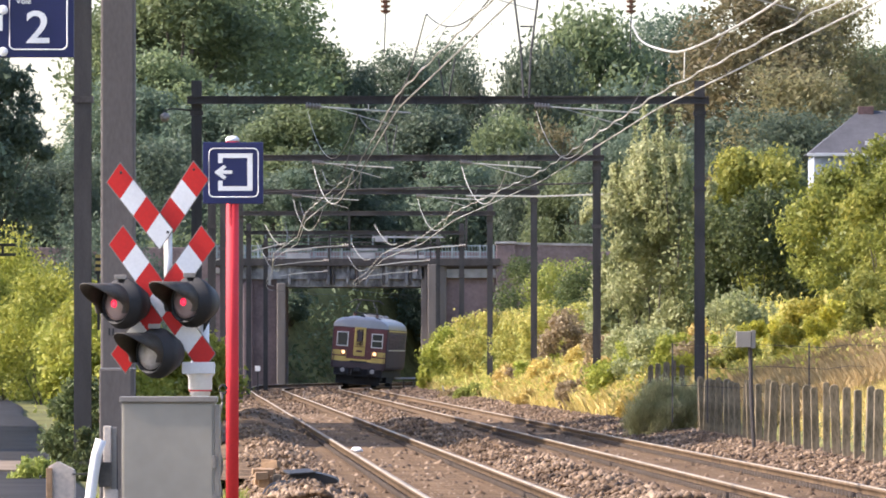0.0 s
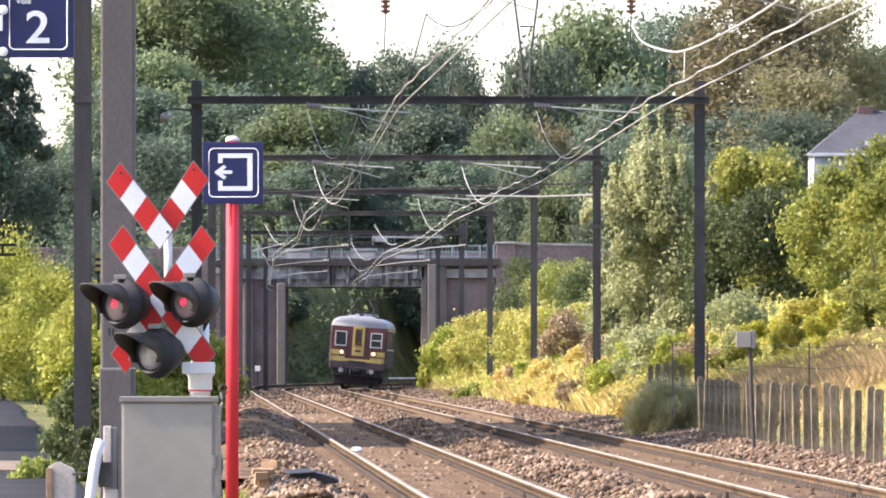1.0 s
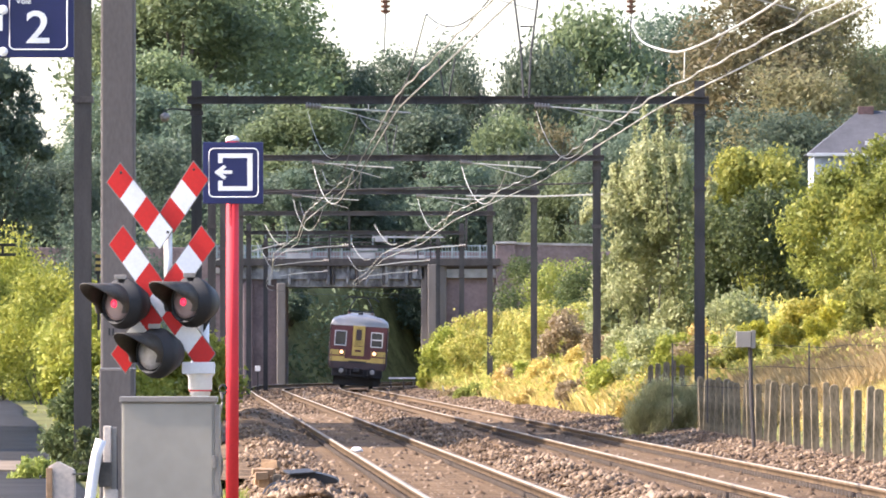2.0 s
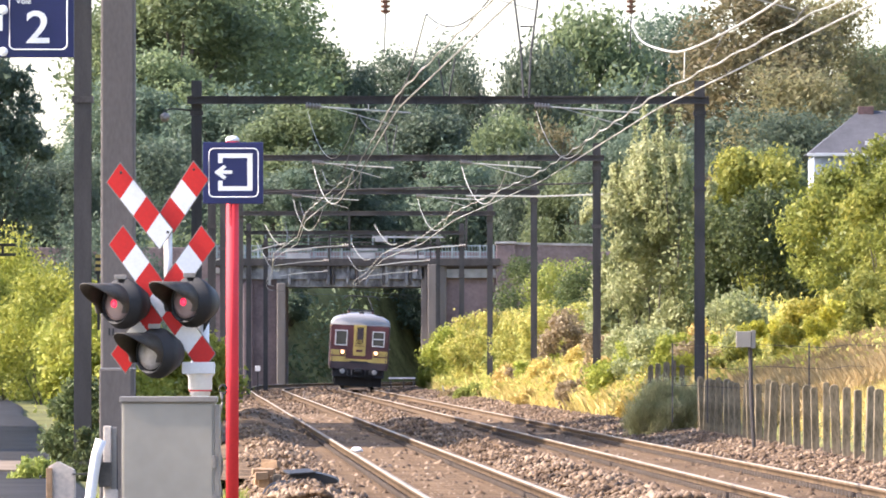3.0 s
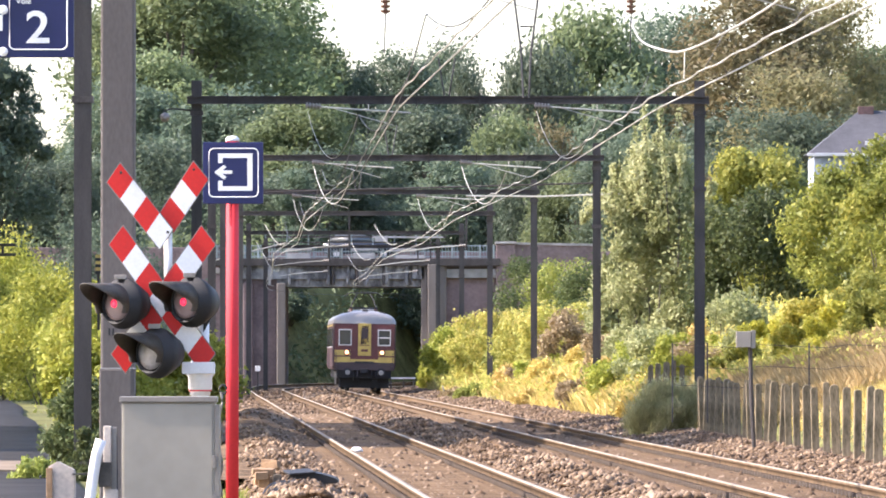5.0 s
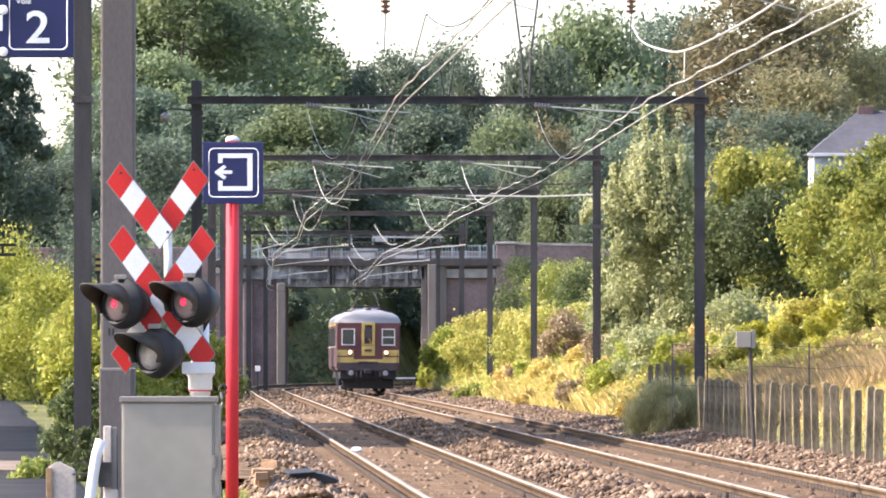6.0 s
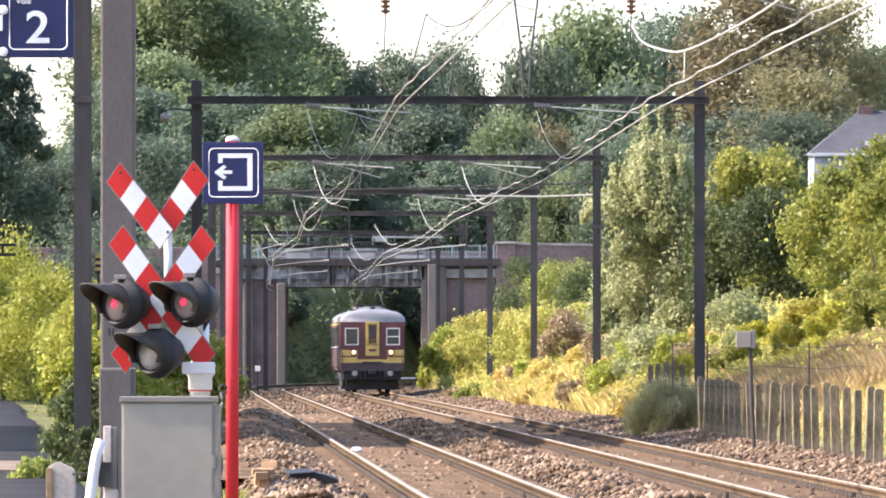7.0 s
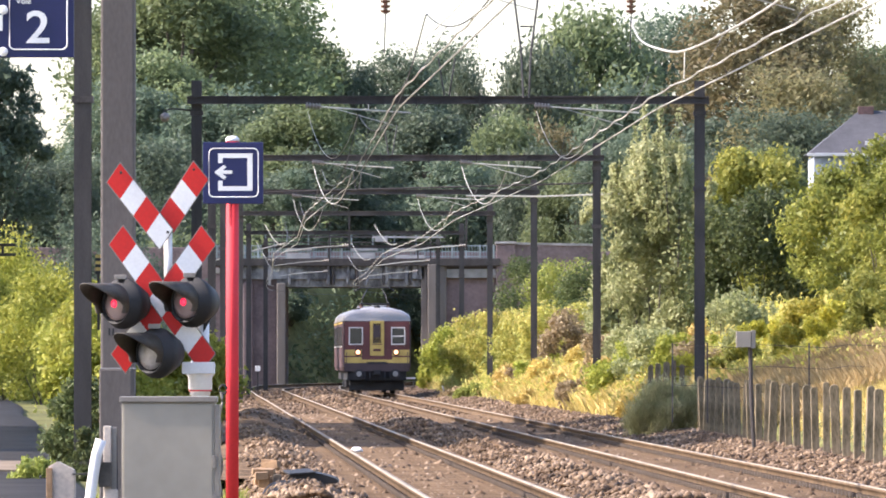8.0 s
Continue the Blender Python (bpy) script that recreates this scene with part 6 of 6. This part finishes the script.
# ---- sleepers ----
def sleepers():
    bm = bmesh.new()
    box(bm, -1.28, 1.28, -0.13, 0.13, -0.25, -0.148, 0.012)
    me = mesh_of("sleeper", bm, M["sleeper"])
    for tr, off in zip(tracks, (0.0, -SPACING)):
        y = 84.0
        for k in range(270):
            ob = new("sleeper", me)
            ob.parent = tr
            ob.matrix_basis = pose(beside(y, off), y, 0, 0, 0, 1.6 + random.uniform(-0.4, 0.4))
            y += 0.6


sleepers()


def rail_clips():
    """Fastenings on both sides of each rail, one at every sleeper."""
    for tr, off in zip(tracks, (0.0, -SPACING)):
        for rail in (-0.752, 0.752):
            v, f = [], []
            y = 84.0
            for k in range(200):
                for d in (-0.075, 0.075):
                    x = beside(y, off + rail + d)
                    n = len(v)
                    v += [(x + a * 0.035, y + b * 0.10, z) for z in (-0.15, -0.09) for a, b in ((-1, -1), (1, -1), (1, 1), (-1, 1))]
                    f += [(n, n + 1, n + 5, n + 4), (n + 1, n + 2, n + 6, n + 5), (n + 2, n + 3, n + 7, n + 6), (n + 3, n, n + 4, n + 7), (n + 4, n + 5, n + 6, n + 7)]
                y += 0.6
            ob = new("rail_fastening", facets("rail_fastening", np.array(v), np.array(f), M["clip"]))
            ob.parent = tr
            tagged(ob, "rusty rail fastenings", kind="stuff")


rail_clips()


# ---- what moves ----
def motions():
    rows = []
    for k in range(33):
        t = k * 0.25
        y = 421.5 - 9.6 * t
        x = beside(y, 0)
        tail = beside(y + 20.3, 0) - beside(y + 3.4, 0)
        lean = (cant(y + 3.4) + cant(y + 20.3)) / 2
        rows.append((t, pose(x, y, 0.0, 0, math.degrees(lean), -math.degrees(math.atan2(tail, 16.9)))))
    walk(train, rows)
    for ax, yb in wheelsets:
        walk(ax, [(k / 15, pose(0, yb, 0.47, math.degrees(9.6 * k / 15 / 0.46), 0, 0)) for k in range(121)])
    rows = []
    for k in range(33):
        t = k * 0.25
        bend = smooth(3.2, 4.5, t)
        cx = -22.2 + 11.7 * (t - 3.5)
        rows.append((t, pose(cx, BY + 4.2 + 9.0 * (1 - smooth(2.9, 4.5, t)), 6.92 - 0.68 * min(1.0, max(0.0, (cx + 1.0) / 7.0)), 0, 0, -44 * (1 - bend))))
    walk(car, rows)
    for w in car_wheels:
        x, y, z = w.location
        walk(w, [(k / 30, pose(x, y, z, 0, math.degrees(11.7 * k / 30 / 0.32), 0)) for k in range(241)])


motions()
